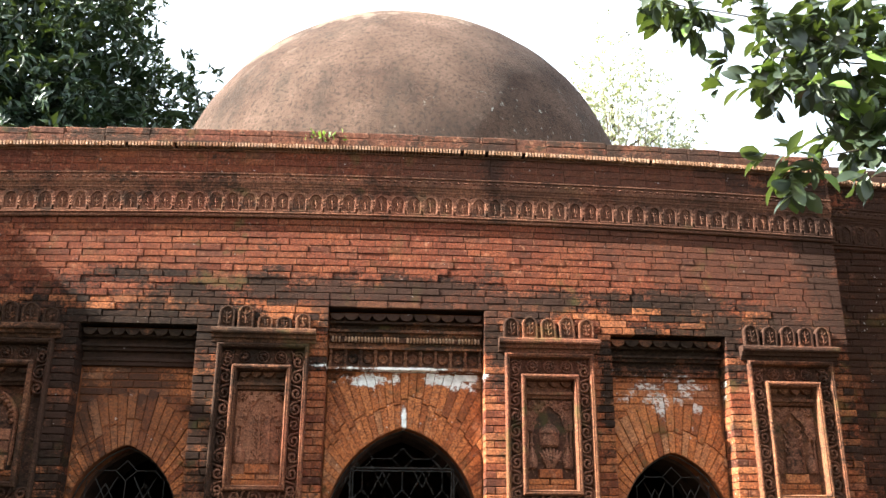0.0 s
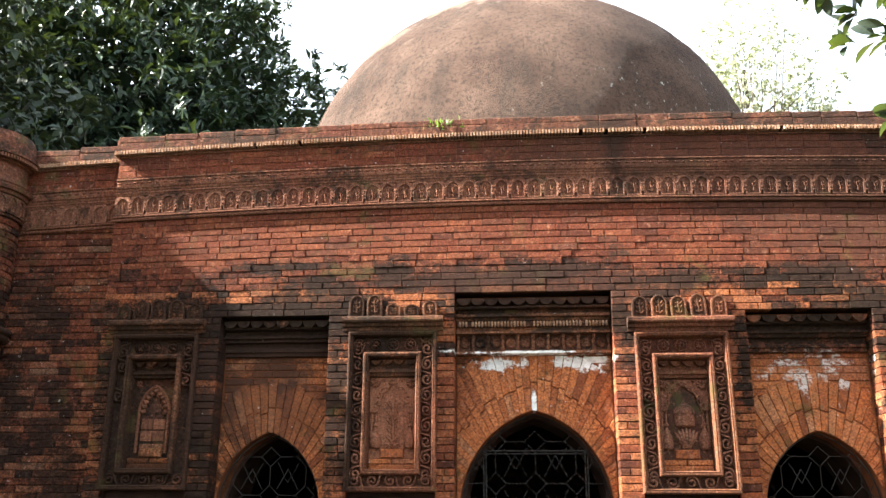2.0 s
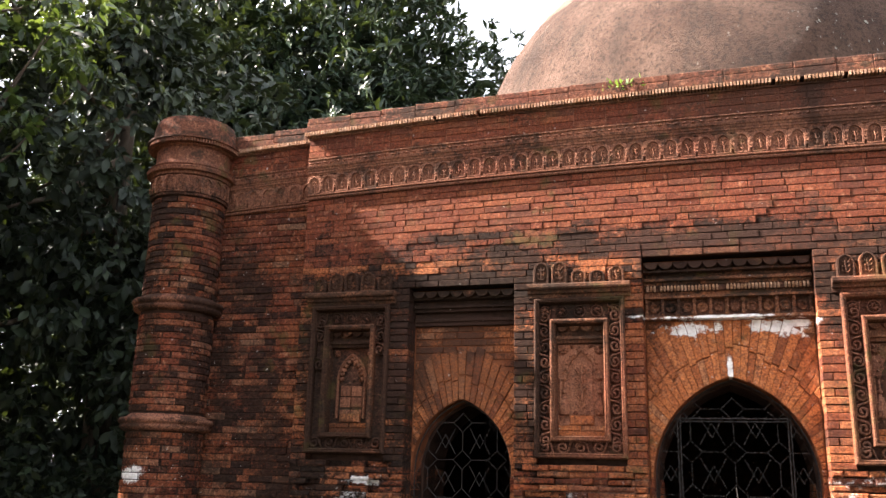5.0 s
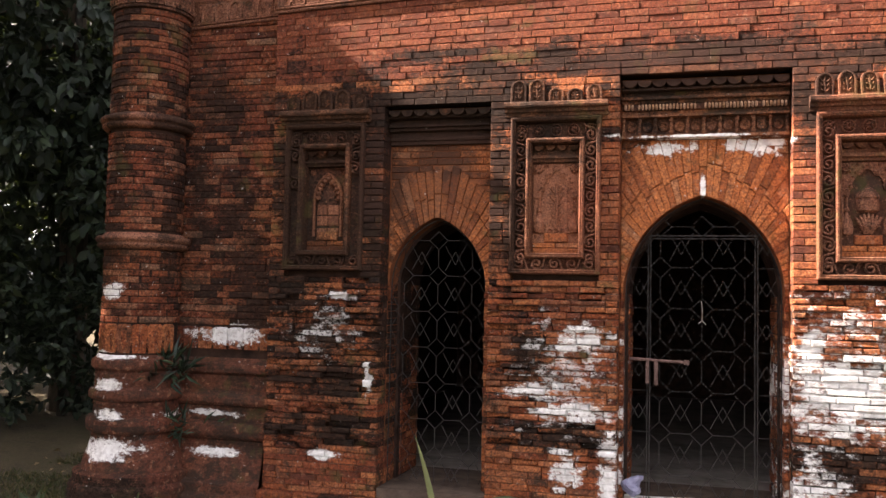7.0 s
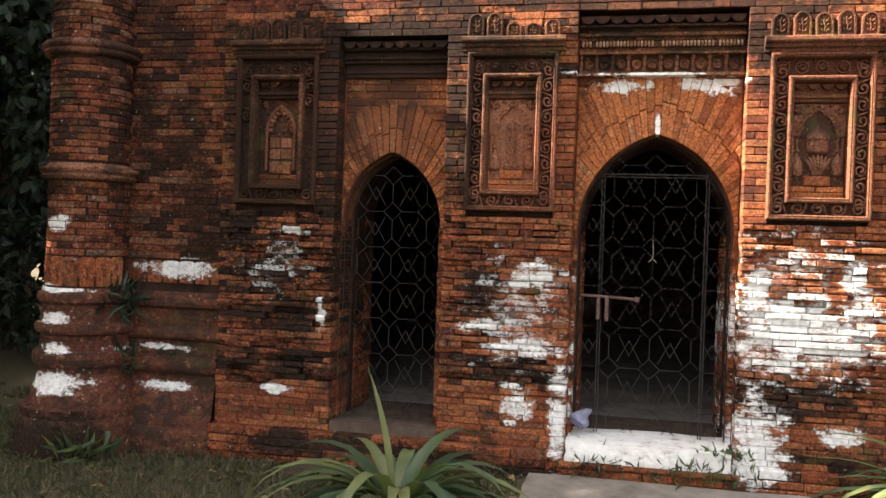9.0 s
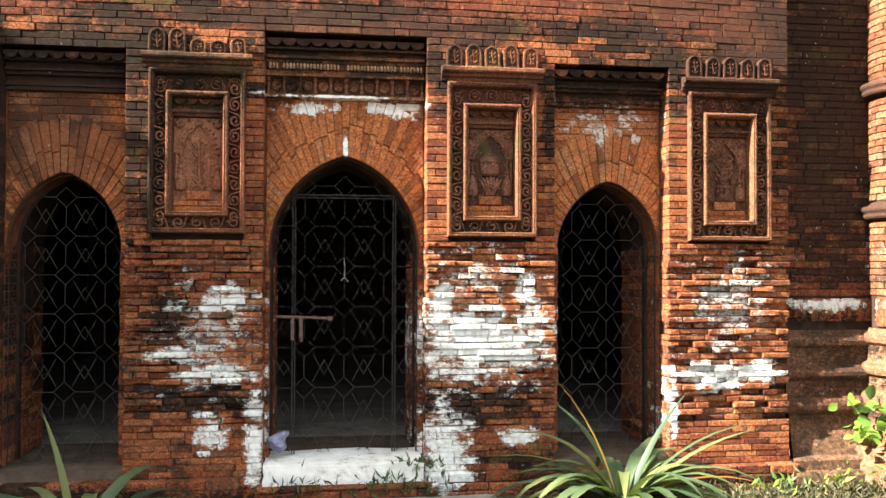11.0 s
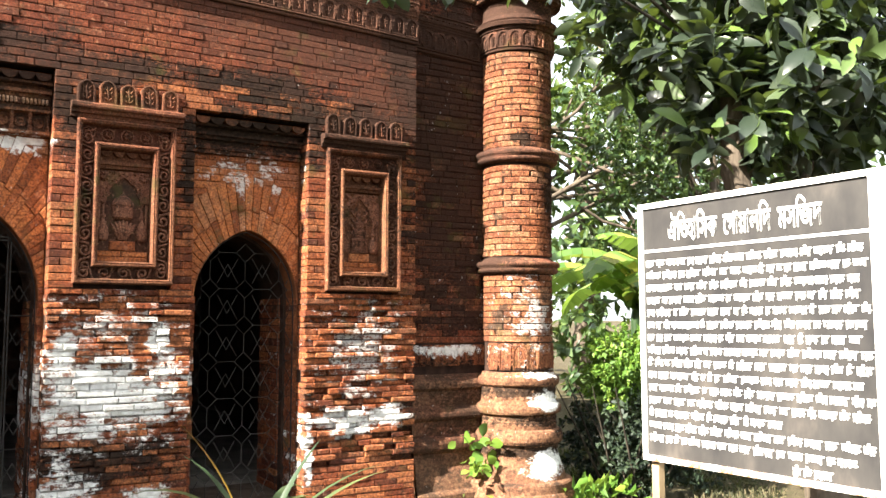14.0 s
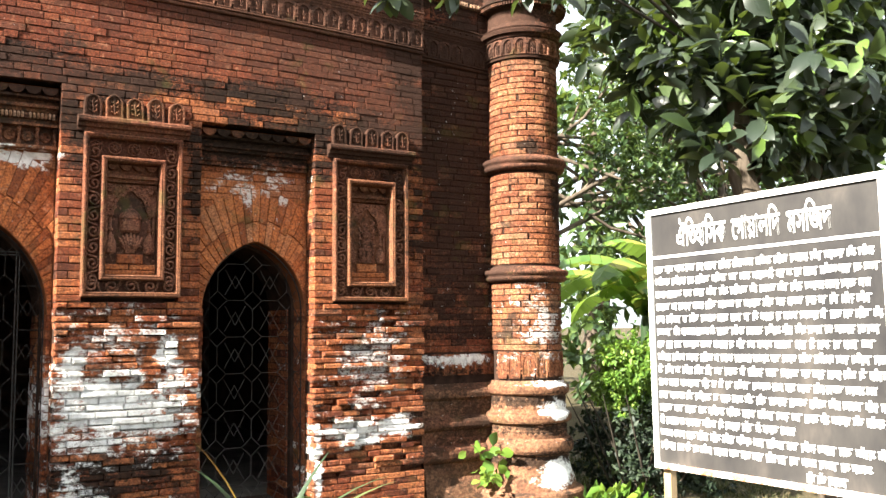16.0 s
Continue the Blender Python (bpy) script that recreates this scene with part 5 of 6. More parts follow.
# ---- bricks of the front ----
joined, upper, joints, count, z, row = Geo(), Geo(), Geo(), 0, 0.125, 0
while z < 3.93:
    high = 0.0455 if z < 1.80 else 0.0525
    spans = [(LEFT, RIGHT)]
    for x0, x1, top, cx, hw, zs, za, sill in BAYS:
        if z + high / 2 < top:
            spans = without(spans, x0, x1)
    for i, (x0, x1) in enumerate(PANELS):
        if P_LOW - 0.02 < z + high / 2 < P_TOP:
            spans = without(spans, x0 + 0.01, x1 - 0.01)
    lift = max(0.0, min(1.0, (z - 3.05) / 0.8))
    old = 0.42 < z < 1.72
    rag = 0.019 if old else 0.0026
    for p, q in spans:
        x = p
        while x < q - 0.005:
            e = x + random.choice((0.10, 0.16, 0.19, 0.21, 0.24)) + jit(0.015)
            if row % 2 and x == p:
                e = x + random.uniform(0.06, 0.12)
            if q - e < 0.06:
                e = q
            first, last = x == p, e == q
            bend = [(crown_line(u) - 3.955) * lift for u in (x, e, e, x)]
            zt = min(z + high, crown_line((x + e) / 2) - 0.03 - (bend[0] + bend[1]) / 2)
            depth = 0.172 if first or last else 0.104
            a, b = x + (0.0024 if not first else -jit(rag * 0.5)), e - (0.0024 if not last else -jit(rag * 0.5))
            yf = jit(rag) + (0.012 * noise.noise((x * 1.5, 0, z * 2.0)) if z < 1.9 else 0.0)
            gone = old and random.random() < (0.13 if x < -1.4 or x > 2.3 else 0.06)
            if gone:
                yf = 0.055
            wob = [bb + jit(0.0035 if old else 0.0010) for bb in bend]
            g = Geo().brick(a, b, yf, depth if z < 3.2 else 0.05, z + (random.uniform(0.001, 0.006) if old else random.uniform(0.0018, 0.0036)), zt - (random.uniform(0.001, 0.005) if old else random.uniform(0.0018, 0.0032)), random.uniform(0.003, 0.010) if old else random.uniform(0.002, 0.005), wob)
            if z < 1.80 and not gone and random.random() < (0.72 if old else 0.95):
                joints.box(a, b, max(yf + 0.006, 0.0) + random.uniform(0.0, 0.008), 0.09, z - 0.005, z + 0.0075)
            near_door = z < 1.72 and (-1.55 < x < -0.5 or 0.5 < x < 1.55)
            if zt - z < 0.012:
                pass
            elif near_door and count < 295:
                part("brick", g, BRICK, wall_front)
                count += 1
            else:
                (upper if z > 3.24 else joined).add(g.v, g.f)
            x = e
    z += high
    row += 1
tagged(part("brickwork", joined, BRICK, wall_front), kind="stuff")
tagged(part("mortar_joints", joints, JOINT, wall_front), kind="stuff")
tagged(part("upper_brickwork", upper, UPPER_BRICK, wall_front), kind="stuff")

# ---- bricks of the strips ----
joined, count = Geo(), 0
for x0, x1 in ((-4.33, LEFT - 0.002), (RIGHT + 0.002, 4.31)):
    z, row = 1.36, 0
    while z < 3.88:
        x = x0
        while x < x1 - 0.01:
            e = x + random.uniform(0.10, 0.24)
            if x1 - e < 0.06:
                e = x1
            g = Geo().brick(x + 0.002, e - 0.002, BACK + jit(0.006), BACK + 0.04, z + 0.0025 + jit(0.001), min(z + COURSE, crown_line((x + e) / 2) - 0.03) - 0.0025, random.uniform(0.003, 0.007), [jit(0.002) for _ in range(4)])
            if x0 > 0 and count < 280:
                part("brick", g, SHADED_BRICK, wall_strip)
                count += 1
            else:
                joined.add(g.v, g.f)
            x = e
        z += COURSE
        row += 1
tagged(part("brickwork", joined, SHADED_BRICK, wall_strip), kind="stuff")

# ---- plants ----
PLAIN_LEAF = (np.array([(0, 0, 0), (0.5, 0.5, 0.12), (1, 0, -0.05), (0.5, -0.5, 0.12), (0.5, 0, 0)], float), [(0, 4, 2, 1), (0, 3, 2, 4)])
FINE_LEAF = (np.array([(0, 0, 0), (0.28, 0, 0.0), (0.58, 0, 0.0), (0.84, 0, -0.04), (1, 0, -0.12), (0.12, 0.12, 0.01), (0.35, 0.43, 0.07), (0.62, 0.5, 0.06), (0.86, 0.28, -0.03),
                       (0.12, -0.12, 0.01), (0.35, -0.43, 0.07), (0.62, -0.5, 0.06), (0.86, -0.28, -0.03)], float),
             [(0, 1, 6, 5), (1, 2, 7, 6), (2, 3, 8, 7), (3, 4, 8), (0, 9, 10, 1), (1, 10, 11, 2), (2, 11, 12, 3), (3, 12, 4)])


def leaf_mesh(name, base, way, up, length, width, material, shape=PLAIN_LEAF):
    """All leaves in one mesh: base, direction and face of each, as rows of arrays."""
    tv, tf = shape
    n = len(base)
    d = way / np.linalg.norm(way, axis=1)[:, None]
    s = np.cross(up, d)
    s /= np.linalg.norm(s, axis=1)[:, None] + 1e-9
    u = np.cross(d, s)
    L, W = length[:, None, None], width[:, None, None]
    v = base[:, None, :] + tv[None, :, 0:1] * L * d[:, None, :] + tv[None, :, 1:2] * W * s[:, None, :] + tv[None, :, 2:3] * L * u[:, None, :]
    v = v.reshape(-1, 3)
    me = bpy.data.meshes.new(name)
    m = len(tv)
    faces = [tuple(i * m + k for k in f) for i in range(n) for f in tf]
    me.from_pydata(v.tolist(), [], faces)
    me.materials.append(material)
    me.shade_smooth()
    me.update()
    return me


def whorls(rng, centers, axes, per, length, spread=0.9, ratio=0.36, hang=0.15):
    """Rosettes of leaves at twig ends."""
    n = len(centers)
    base = np.repeat(centers, per, 0) + rng.normal(0, length * 0.12, (n * per, 3))
    axis = np.repeat(axes, per, 0)
    way = axis * rng.uniform(0.15, 0.9, (n * per, 1)) + rng.normal(0, spread * 0.7, (n * per, 3))
    way[:, 2] -= hang
    up = axis * 0.6 + rng.normal(0, 0.45, (n * per, 3)) + np.array([0, 0, 0.8])
    L = length * rng.uniform(0.55, 1.15, n * per)
    return base, way, up, L, L * ratio * rng.uniform(0.8, 1.2, n * per)


def cloud(rng, blobs, n, shell=0.55, uneven=0.35):
    """Points and outward ways in a union of ellipsoids with a lumpy outline."""
    vol = np.array([b[3] * b[4] * b[5] for b in blobs])
    pick = rng.choice(len(blobs), n, p=vol ** 0.7 / (vol ** 0.7).sum())
    b = np.array(blobs, float)[pick]
    q = rng.normal(0, 1, (n, 3))
    q /= np.linalg.norm(q, axis=1)[:, None]
    r = shell + (1 - shell) * rng.uniform(0, 1, n) ** 0.6
    lump = np.array([noise.noise((x * 2.2 + i, y * 2.2, z * 2.2)) for (x, y, z), i in zip(q, pick)])
    r = r * (1 + uneven * lump)
    return b[:, :3] + q * r[:, None] * b[:, 3:6], q


def tree(name, label, foot, top, radius, blobs, n, per, length, leaf, seed, limbs=9, group="", shape=PLAIN_LEAF, ratio=0.36, shell=0.5, uneven=0.35, hang=0.15):
    rng = np.random.default_rng(seed)
    t = thing(name, label, "tree", group)
    foot, top = Vector(foot), Vector(top)
    path = [foot.lerp(top, i / 7) + Vector((math.sin(i * 1.3 + seed), math.cos(i * 1.7 + seed), 0)) * radius * (0.5 if 0 < i < 7 else 0) for i in range(8)]
    part("trunk", Geo().tube(path, radius, 10, [1.35, 1.08, 1, 0.92, 0.82, 0.7, 0.55, 0.35]), BARK, t, smooth=True)
    pts, ways = cloud(rng, blobs, n, shell, uneven)
    for i in rng.choice(n, min(limbs, n), replace=False):
        end = Vector(pts[i])
        start = foot.lerp(top, rng.uniform(0.45, 0.95))
        mid = start.lerp(end, 0.5) + Vector((0, 0, -0.08 * (end - start).length))
        part("limb", Geo().tube([start, start.lerp(mid, 0.5), mid, mid.lerp(end, 0.5) + Vector((0, 0, 0.02)), end], radius * 0.34, 6, [1, 0.8, 0.62, 0.42, 0.2]), BARK, t, smooth=True)
    part("crown", leaf_mesh("crown", *whorls(rng, pts, ways, per, length, ratio=ratio, hang=hang), leaf, shape), None, t)
    return t


dark_tree = tree("tree", "large dark evergreen tree with dense glossy leaves", (-11.0, 15, -0.2), (-10.6, 14.6, 12), 0.35,
     [(-10.6, 14, 10.2, 5.9, 4.5, 7.2), (-7.4, 14, 7.5, 2.6, 3, 4.0), (-14.5, 13, 9.0, 4.5, 4, 6.5)], 10500, 8, 0.33, LEAF_DARK, 3, ratio=0.34)
rng = np.random.default_rng(4)
pts, ways = cloud(rng, [(-10.6, 14.6, 10.0, 5.0, 3.6, 6.2), (-7.6, 14.4, 7.3, 2.1, 2.4, 3.4), (-14.5, 13.6, 9.0, 3.8, 3.4, 5.6)], 2600, 0.2, 0.3)
part("crown", leaf_mesh("crown", *whorls(rng, pts, ways, 8, 0.62, ratio=0.45), LEAF_DARK), None, dark_tree)
# second crown blob is out of view, added to shade the left front
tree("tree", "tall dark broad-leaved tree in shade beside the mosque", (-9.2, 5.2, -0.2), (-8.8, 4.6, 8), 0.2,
     [(-9.0, 3.8, 6.4, 2.6, 2.6, 3.6), (-9.6, -0.6, 5.7, 2.6, 2.4, 2.6), (-10.5, 5, 3.4, 3.0, 2.0, 2.6), (-7.6, 4.6, 3.2, 1.2, 1.2, 1.8)], 5200, 9, 0.23, LEAF_SHADED, 5, ratio=0.42, hang=0.6, shape=FINE_LEAF)
# added out of view, to keep sun and sky light off the left front
tree("tree", "unseen tree added left of the view to cast shade", (-12, -3, -0.2), (-11.5, -2.4, 7), 0.25,
     [(-10.8, -2.5, 5.4, 2.8, 2.6, 3.0), (-12.5, 2.0, 5.5, 3.0, 3.5, 4.0), (-8.6, -5.4, 4.6, 2.4, 2.6, 3.0), (-6.6, -5.2, 4.4, 2.0, 2.0, 1.7), (-5.4, -5.0, 4.6, 1.6, 1.6, 1.1), (-4.4, -8.0, 5.2, 2.0, 1.4, 1.2)], 3600, 8, 0.45, LEAF_SHADED, 6, ratio=0.4)
tree("tree", "tall thin-leaved tree, paled by haze, far behind the dome", (8.6, 24, 0), (8.4, 23.4, 17.5), 0.16,
     [(8.4, 23.2, 17.6, 2.3, 2.2, 2.6), (10.4, 23.4, 15.8, 1.8, 1.6, 1.4), (12.2, 23.6, 13.8, 1.8, 1.6, 0.9), (7.0, 23.4, 15.6, 1.4, 1.2, 2.2)], 950, 7, 0.22, LEAF_HAZED, 8, limbs=22, ratio=0.4, shell=0.1, uneven=0.6, hang=0.5)
near = tree("tree", "broad-leaved tree with leathery grey-green leaves behind the sign", (4.75, -2.95, -0.1), (4.45, -2.1, 3.6), 0.125,
            [(5.2, -1.75, 4.35, 1.35, 1.3, 1.4), (5.2, -2.3, 3.3, 1.25, 0.9, 0.85), (4.45, -2.35, 2.95, 0.5, 0.35, 0.45), (3.55, -1.45, 4.05, 0.25, 0.25, 0.18)],
            620, 9, 0.25, LEAF_BROAD, 11, limbs=3, shape=FINE_LEAF, ratio=0.40, shell=0.35, hang=0.10)
rng = np.random.default_rng(15)
blobs = [(2.10, -2.35, 4.02, 0.52, 0.36, 0.46), (1.74, -2.58, 3.30, 0.13, 0.12, 0.12), (1.40, -2.42, 4.30, 0.36, 0.22, 0.09), (2.2, -2.45, 3.5, 0.25, 0.2, 0.18)]
pts, ways = cloud(rng, blobs, 125, 0.25, 0.4)
part("crown", leaf_mesh("crown", *whorls(rng, pts, ways, 8, 0.145, ratio=0.44, hang=0.25), LEAF_BROAD, FINE_LEAF), None, near)
for end in [(1.25, -2.42, 4.28), (1.76, -2.58, 3.33), (1.8, -2.4, 4.0), (2.15, -2.3, 4.25)]:
    a, b = Vector((4.47, -2.1, 3.4)), Vector(end)
    m = a.lerp(b, 0.5) + Vector((0, 0, 0.25))
    part("limb", Geo().tube([a, a.lerp(m, 0.5), m, m.lerp(b, 0.5) + Vector((0, 0, 0.05)), b], 0.014, 6, [1, 0.8, 0.6, 0.4, 0.25]), SHADED_BARK, near, smooth=True)
tree("tree", "green leafy tree behind the corner tower", (9.4, 7.5, -0.1), (9.2, 7.2, 6.5), 0.16,
     [(11.2, 6.6, 6.0, 1.9, 2, 3.2), (13.5, 5, 5.5, 2.6, 2.5, 4)], 800, 8, 0.24, LEAF_MID, 13, ratio=0.5, limbs=14, shell=0.3, uneven=0.5)
tree("tree", "distant dark green tree beyond the garden", (17, 14, -0.1), (17, 14, 8), 0.3,
     [(14.0, 12, 5.0, 4.0, 3, 4.5), (20.0, 9, 5.5, 4.0, 4, 5.5), (24, 3, 5, 5, 5, 5.5)], 1500, 8, 0.5, LEAF_MID, 17, ratio=0.45)

tree("tree", "small-leaved dark tree with sky gaps behind the corner tower", (8.5, 0.5, -0.1), (7.5, 1.1, 4.6), 0.09,
     [(6.3, 0.9, 3.7, 0.50, 0.6, 0.55), (7.2, 1.1, 4.7, 0.95, 0.9, 1.4), (7.0, 0.9, 3.3, 0.7, 0.7, 0.6)], 1100, 8, 0.085, LEAF_MID, 19, limbs=16, ratio=0.5, shell=0.25, uneven=0.5)
palm = thing("palm_tree", "slender ringed palm trunk among dark trees", "tree", at=pose(-8.85, 4.7, -0.3) @ Matrix.Scale(1.25, 4))
part("trunk", Geo().tube([(0, 0, -0.2), (0.02, 0, 1.7), (0.0, 0, 3.4), (-0.02, 0, 5.1), (0, 0, 6.8)], 0.05, 10, [1.3, 1.0, 0.95, 0.9, 0.8]), SHADED_BARK, palm, smooth=True)
for i in range(28):
    part("ring", Geo().tube([(0, 0, 1.0 + 0.2 * i), (0, 0, 1.025 + 0.2 * i)], 0.058, 10), SHADED_BARK, palm)
rng = np.random.default_rng(91)
pts, ways = cloud(rng, [(0, 0, 7.0, 0.5, 0.5, 0.25)], 40, 0.2, 0.4)
part("crown", leaf_mesh("crown", *whorls(rng, pts, ways, 8, 0.7, ratio=0.09, hang=0.5), LEAF_SHADED, FINE_LEAF), None, palm)
tree("tree", "young tree with yellow-green sunlit leaves over the garden", (-8.6, 0.6, -0.2), (-8.0, 0.9, 7.2), 0.07,
     [(-7.4, 1.2, 6.6, 0.9, 0.8, 0.7), (-7.9, 1.0, 5.4, 0.6, 0.6, 0.5), (-8.2, 0.9, 3.4, 0.4, 0.4, 0.4)], 130, 7, 0.19, LEAF_MID, 29, limbs=8, ratio=0.45, shell=0.2, uneven=0.5, hang=0.4, shape=FINE_LEAF)


def bush(label, blobs, n, per, length, leaf, seed, ratio=0.5):
    rng = np.random.default_rng(seed)
    t = thing("bush", label, "bush")
    x, y = blobs[0][:2]
    for i in range(7):
        a = math.tau * i / 7
        # stems painted dark for the shade beneath the foliage
        part("stem", Geo().tube([(x + 0.08 * math.cos(a), y + 0.08 * math.sin(a), lie(x, y) - 0.05), (x + 0.35 * math.cos(a), y + 0.35 * math.sin(a), 0.5), (x + 0.6 * math.cos(a), y + 0.6 * math.sin(a), 1.0)], 0.014, 6, [1, 0.7, 0.3]), SHADED_BARK, t)
    pts, ways = cloud(rng, blobs, n, 0.45, 0.4)
    pts[:, 2] = np.maximum(pts[:, 2], 0.02)
    part("foliage", leaf_mesh("foliage", *whorls(rng, pts, ways, per, length, ratio=ratio), leaf), None, t)


bush("bright green sunlit shrub with small leaves", [(5.30, -0.25, 1.22, 0.34, 0.30, 0.26), (5.68, -0.30, 1.20, 0.36, 0.30, 0.30), (6.1, -0.4, 1.1, 0.4, 0.35, 0.35), (5.35, -0.1, 0.98, 0.3, 0.25, 0.22)], 1500, 7, 0.062, LEAF_BRIGHT, 21)
# its dark leaves paint the shade that lies below the bright shrub
bush("low shrub in shaded leaf colour, for the shade under the bright one", [(5.40, -0.42, 0.50, 0.42, 0.25, 0.45), (5.95, -0.5, 0.55, 0.45, 0.3, 0.5), (5.6, 0.35, 0.42, 0.45, 0.3, 0.45)], 1100, 7, 0.07, LEAF_SHADED, 27)
bush("low dark shrub under the trees", [(9.3, 1.6, 0.55, 1.3, 0.8, 0.6), (11.5, 1.2, 0.9, 1.4, 1.2, 1.0)], 600, 7, 0.14, LEAF_MID, 22)
bush("dense dark undergrowth in deep shade", [(-7.4, 4.4, 1.1, 1.6, 1.0, 1.4), (-9.5, 3.4, 1.0, 1.6, 1.0, 1.3), (-11.5, 2.2, 1.2, 1.6, 1.4, 1.4)], 1700, 8, 0.17, LEAF_SHADED, 23)
bush("tangled dark shrubs along the garden edge", [(-13.5, 0.5, 1.4, 1.8, 1.8, 1.7), (-9.5, 7.5, 2.0, 3.0, 1.5, 2.3), (-17, 5, 2.6, 4, 3, 3.2), (-15, 9, 2.6, 4, 2.5, 3.0), (-19, 12, 3.5, 4, 3, 4.0)], 4600, 8, 0.28, LEAF_SHADED, 24)
bush("far leafy thicket closing the garden", [(15, 4.5, 1.5, 2.5, 2, 1.9), (13, 8, 1.5, 2.5, 2, 2.2), (19, -1, 1.6, 3, 3, 2)], 900, 8, 0.28, LEAF_MID, 25)


def ribbon(start, way, length, width, rise, droop, n=8, fold=0.25):
    """A strap leaf: leaves its base upwards and arches over."""
    d = Vector(way).normalized()
    s = Vector((-d.y, d.x, 0))
    p, ang = Vector(start), rise
    rows = []
    for i in range(n + 1):
        t = i / n
        w = width * (0.55 + 1.1 * t - 1.65 * t * t) if t > 0.3 else width * (0.55 + 0.6 * t)
        w = max(w, 0.002) if i < n else 0.001
        up = Vector((-d.x * math.sin(ang), -d.y * math.sin(ang), math.cos(ang)))
        rows.append((p + s * w / 2 + up * w * fold, p.copy(), p - s * w / 2 + up * w * fold))
        p = p + (d * math.cos(ang) + Vector((0, 0, math.sin(ang)))) * (length / n)
        ang -= droop / n
    g = Geo()
    g.add([q for r in rows for q in r], [(i * 3 + a, i * 3 + a + 1, i * 3 + a + 4, i * 3 + a + 3) for i in range(n) for a in (0, 1)])
    return g


def lily(x, y, label, seed, count, dry, tall):
    t = thing("spider_lily", label, "plant", "spider lilies", at=pose(x, y, lie(x, y)))
    r = random.Random(seed)
    part("bulb", Geo().lathe([(0.09, -0.03), (0.11, 0.04), (0.08, 0.12), (0.03, 0.18)], 0, 0, 10), LEAF_LILY, t, smooth=True)
    for i in range(count):
        a = math.tau * i * 0.382 + r.uniform(-0.3, 0.3)
        up = 1 - (i / count)
        rise = radians(r.uniform(22, 50) + 32 * (1 - up))
        l = r.uniform(0.74, 1.02)
        part("leaf", ribbon((0.05 * math.cos(a), 0.05 * math.sin(a), 0.06), (math.cos(a), math.sin(a), 0), l, r.uniform(0.095, 0.125), rise, radians(r.uniform(95, 150)), fold=0.14), LEAF_LILY, t, smooth=True)
    for a, l, rise, droop in dry:
        part("leaf", ribbon((0.03 * math.cos(a), 0.03 * math.sin(a), 0.06), (math.cos(a), math.sin(a), 0), l, 0.075, radians(rise), radians(droop), fold=0.12), LEAF_DRY, t, "dried orange strap leaf", smooth=True)
    for a, l, rise, droop in tall:
        part("leaf", ribbon((0.03 * math.cos(a), 0.03 * math.sin(a), 0.06), (math.cos(a), math.sin(a), 0), l, 0.075, radians(rise), radians(droop), fold=0.12), LEAF_LILY, t, smooth=True)


lily(-1.40, -1.42, "shaded spider lily clump with arching green strap leaves", 4, 74, [(-1.2, 0.75, 50, 110), (2.9, 0.6, 35, 90), (-0.4, 0.55, 40, 90)], [(2.6, 0.86, 84, 25)])
lily(1.74, -0.82, "sunlit spider lily clump with yellowing strap leaves", 9, 66, [(2.75, 1.0, 78, 35), (0.7, 0.62, 48, 60), (-0.3, 0.9, 40, 60)], [(0.4, 0.9, 66, 30), (2.2, 0.9, 74, 60), (0.1, 1.1, 44, 40), (-0.2, 1.0, 58, 50), (3.3, 0.95, 52, 60)])


def banana(x, y, label, seed, n=9, height=2.4):
    t = thing("banana_plant", label, "plant", "banana plants", at=pose(x, y, lie(x, y)))
    r = random.Random(seed)
    part("stem", Geo().tube([(0, 0, -0.1), (0.03, 0, 0.8), (0.0, 0.03, 1.6), (0.02, 0, height)], 0.11, 10, [1.1, 0.9, 0.75, 0.5]), LEAF_MID, t, smooth=True)
    for i in range(n):
        a = math.tau * i / n + r.uniform(-0.3, 0.3)
        l = r.uniform(1.4, 2.1)
        d = Vector((math.cos(a), math.sin(a), 0))
        s = Vector((-d.y, d.x, 0))
        p, ang = Vector((0, 0, height - 0.1)), radians(r.uniform(40, 75))
        drop = radians(r.uniform(80, 130))
        g, prev = Geo(), None
        for k_ in range(15):
            w = 0.30 * math.sin(math.pi * min(1, (k_ / 14) * 0.97 + 0.02)) ** 0.6
            if prev is not None:
                p0, w0 = prev
                for q in (-1, 1):
                    if r.random() > 0.03:
                        sag = Vector((0, 0, -0.35 * w - r.uniform(0, 0.05)))
                        gap = (p - p0) * r.uniform(0.0, 0.07)
                        g.add([p0 + gap, p, p + s * q * w + sag, p0 + gap + s * q * w0 + sag], [(0, 1, 2, 3)])
            prev = (p.copy(), w)
            p = p + (d * math.cos(ang) + Vector((0, 0, math.sin(ang)))) * l / 14
            ang -= drop / 14
        part("leaf", g, LEAF_BANANA, t)


banana(8.5, 2.7, "banana plant with torn arching sunlit leaves", 2, 10, 2.1)
banana(9.3, 3.0, "banana plant with broad green and yellowed leaves", 3, 9, 2.2)
banana(9.9, 4.4, "young banana plant with pale drooping leaves", 5, 8, 1.9)


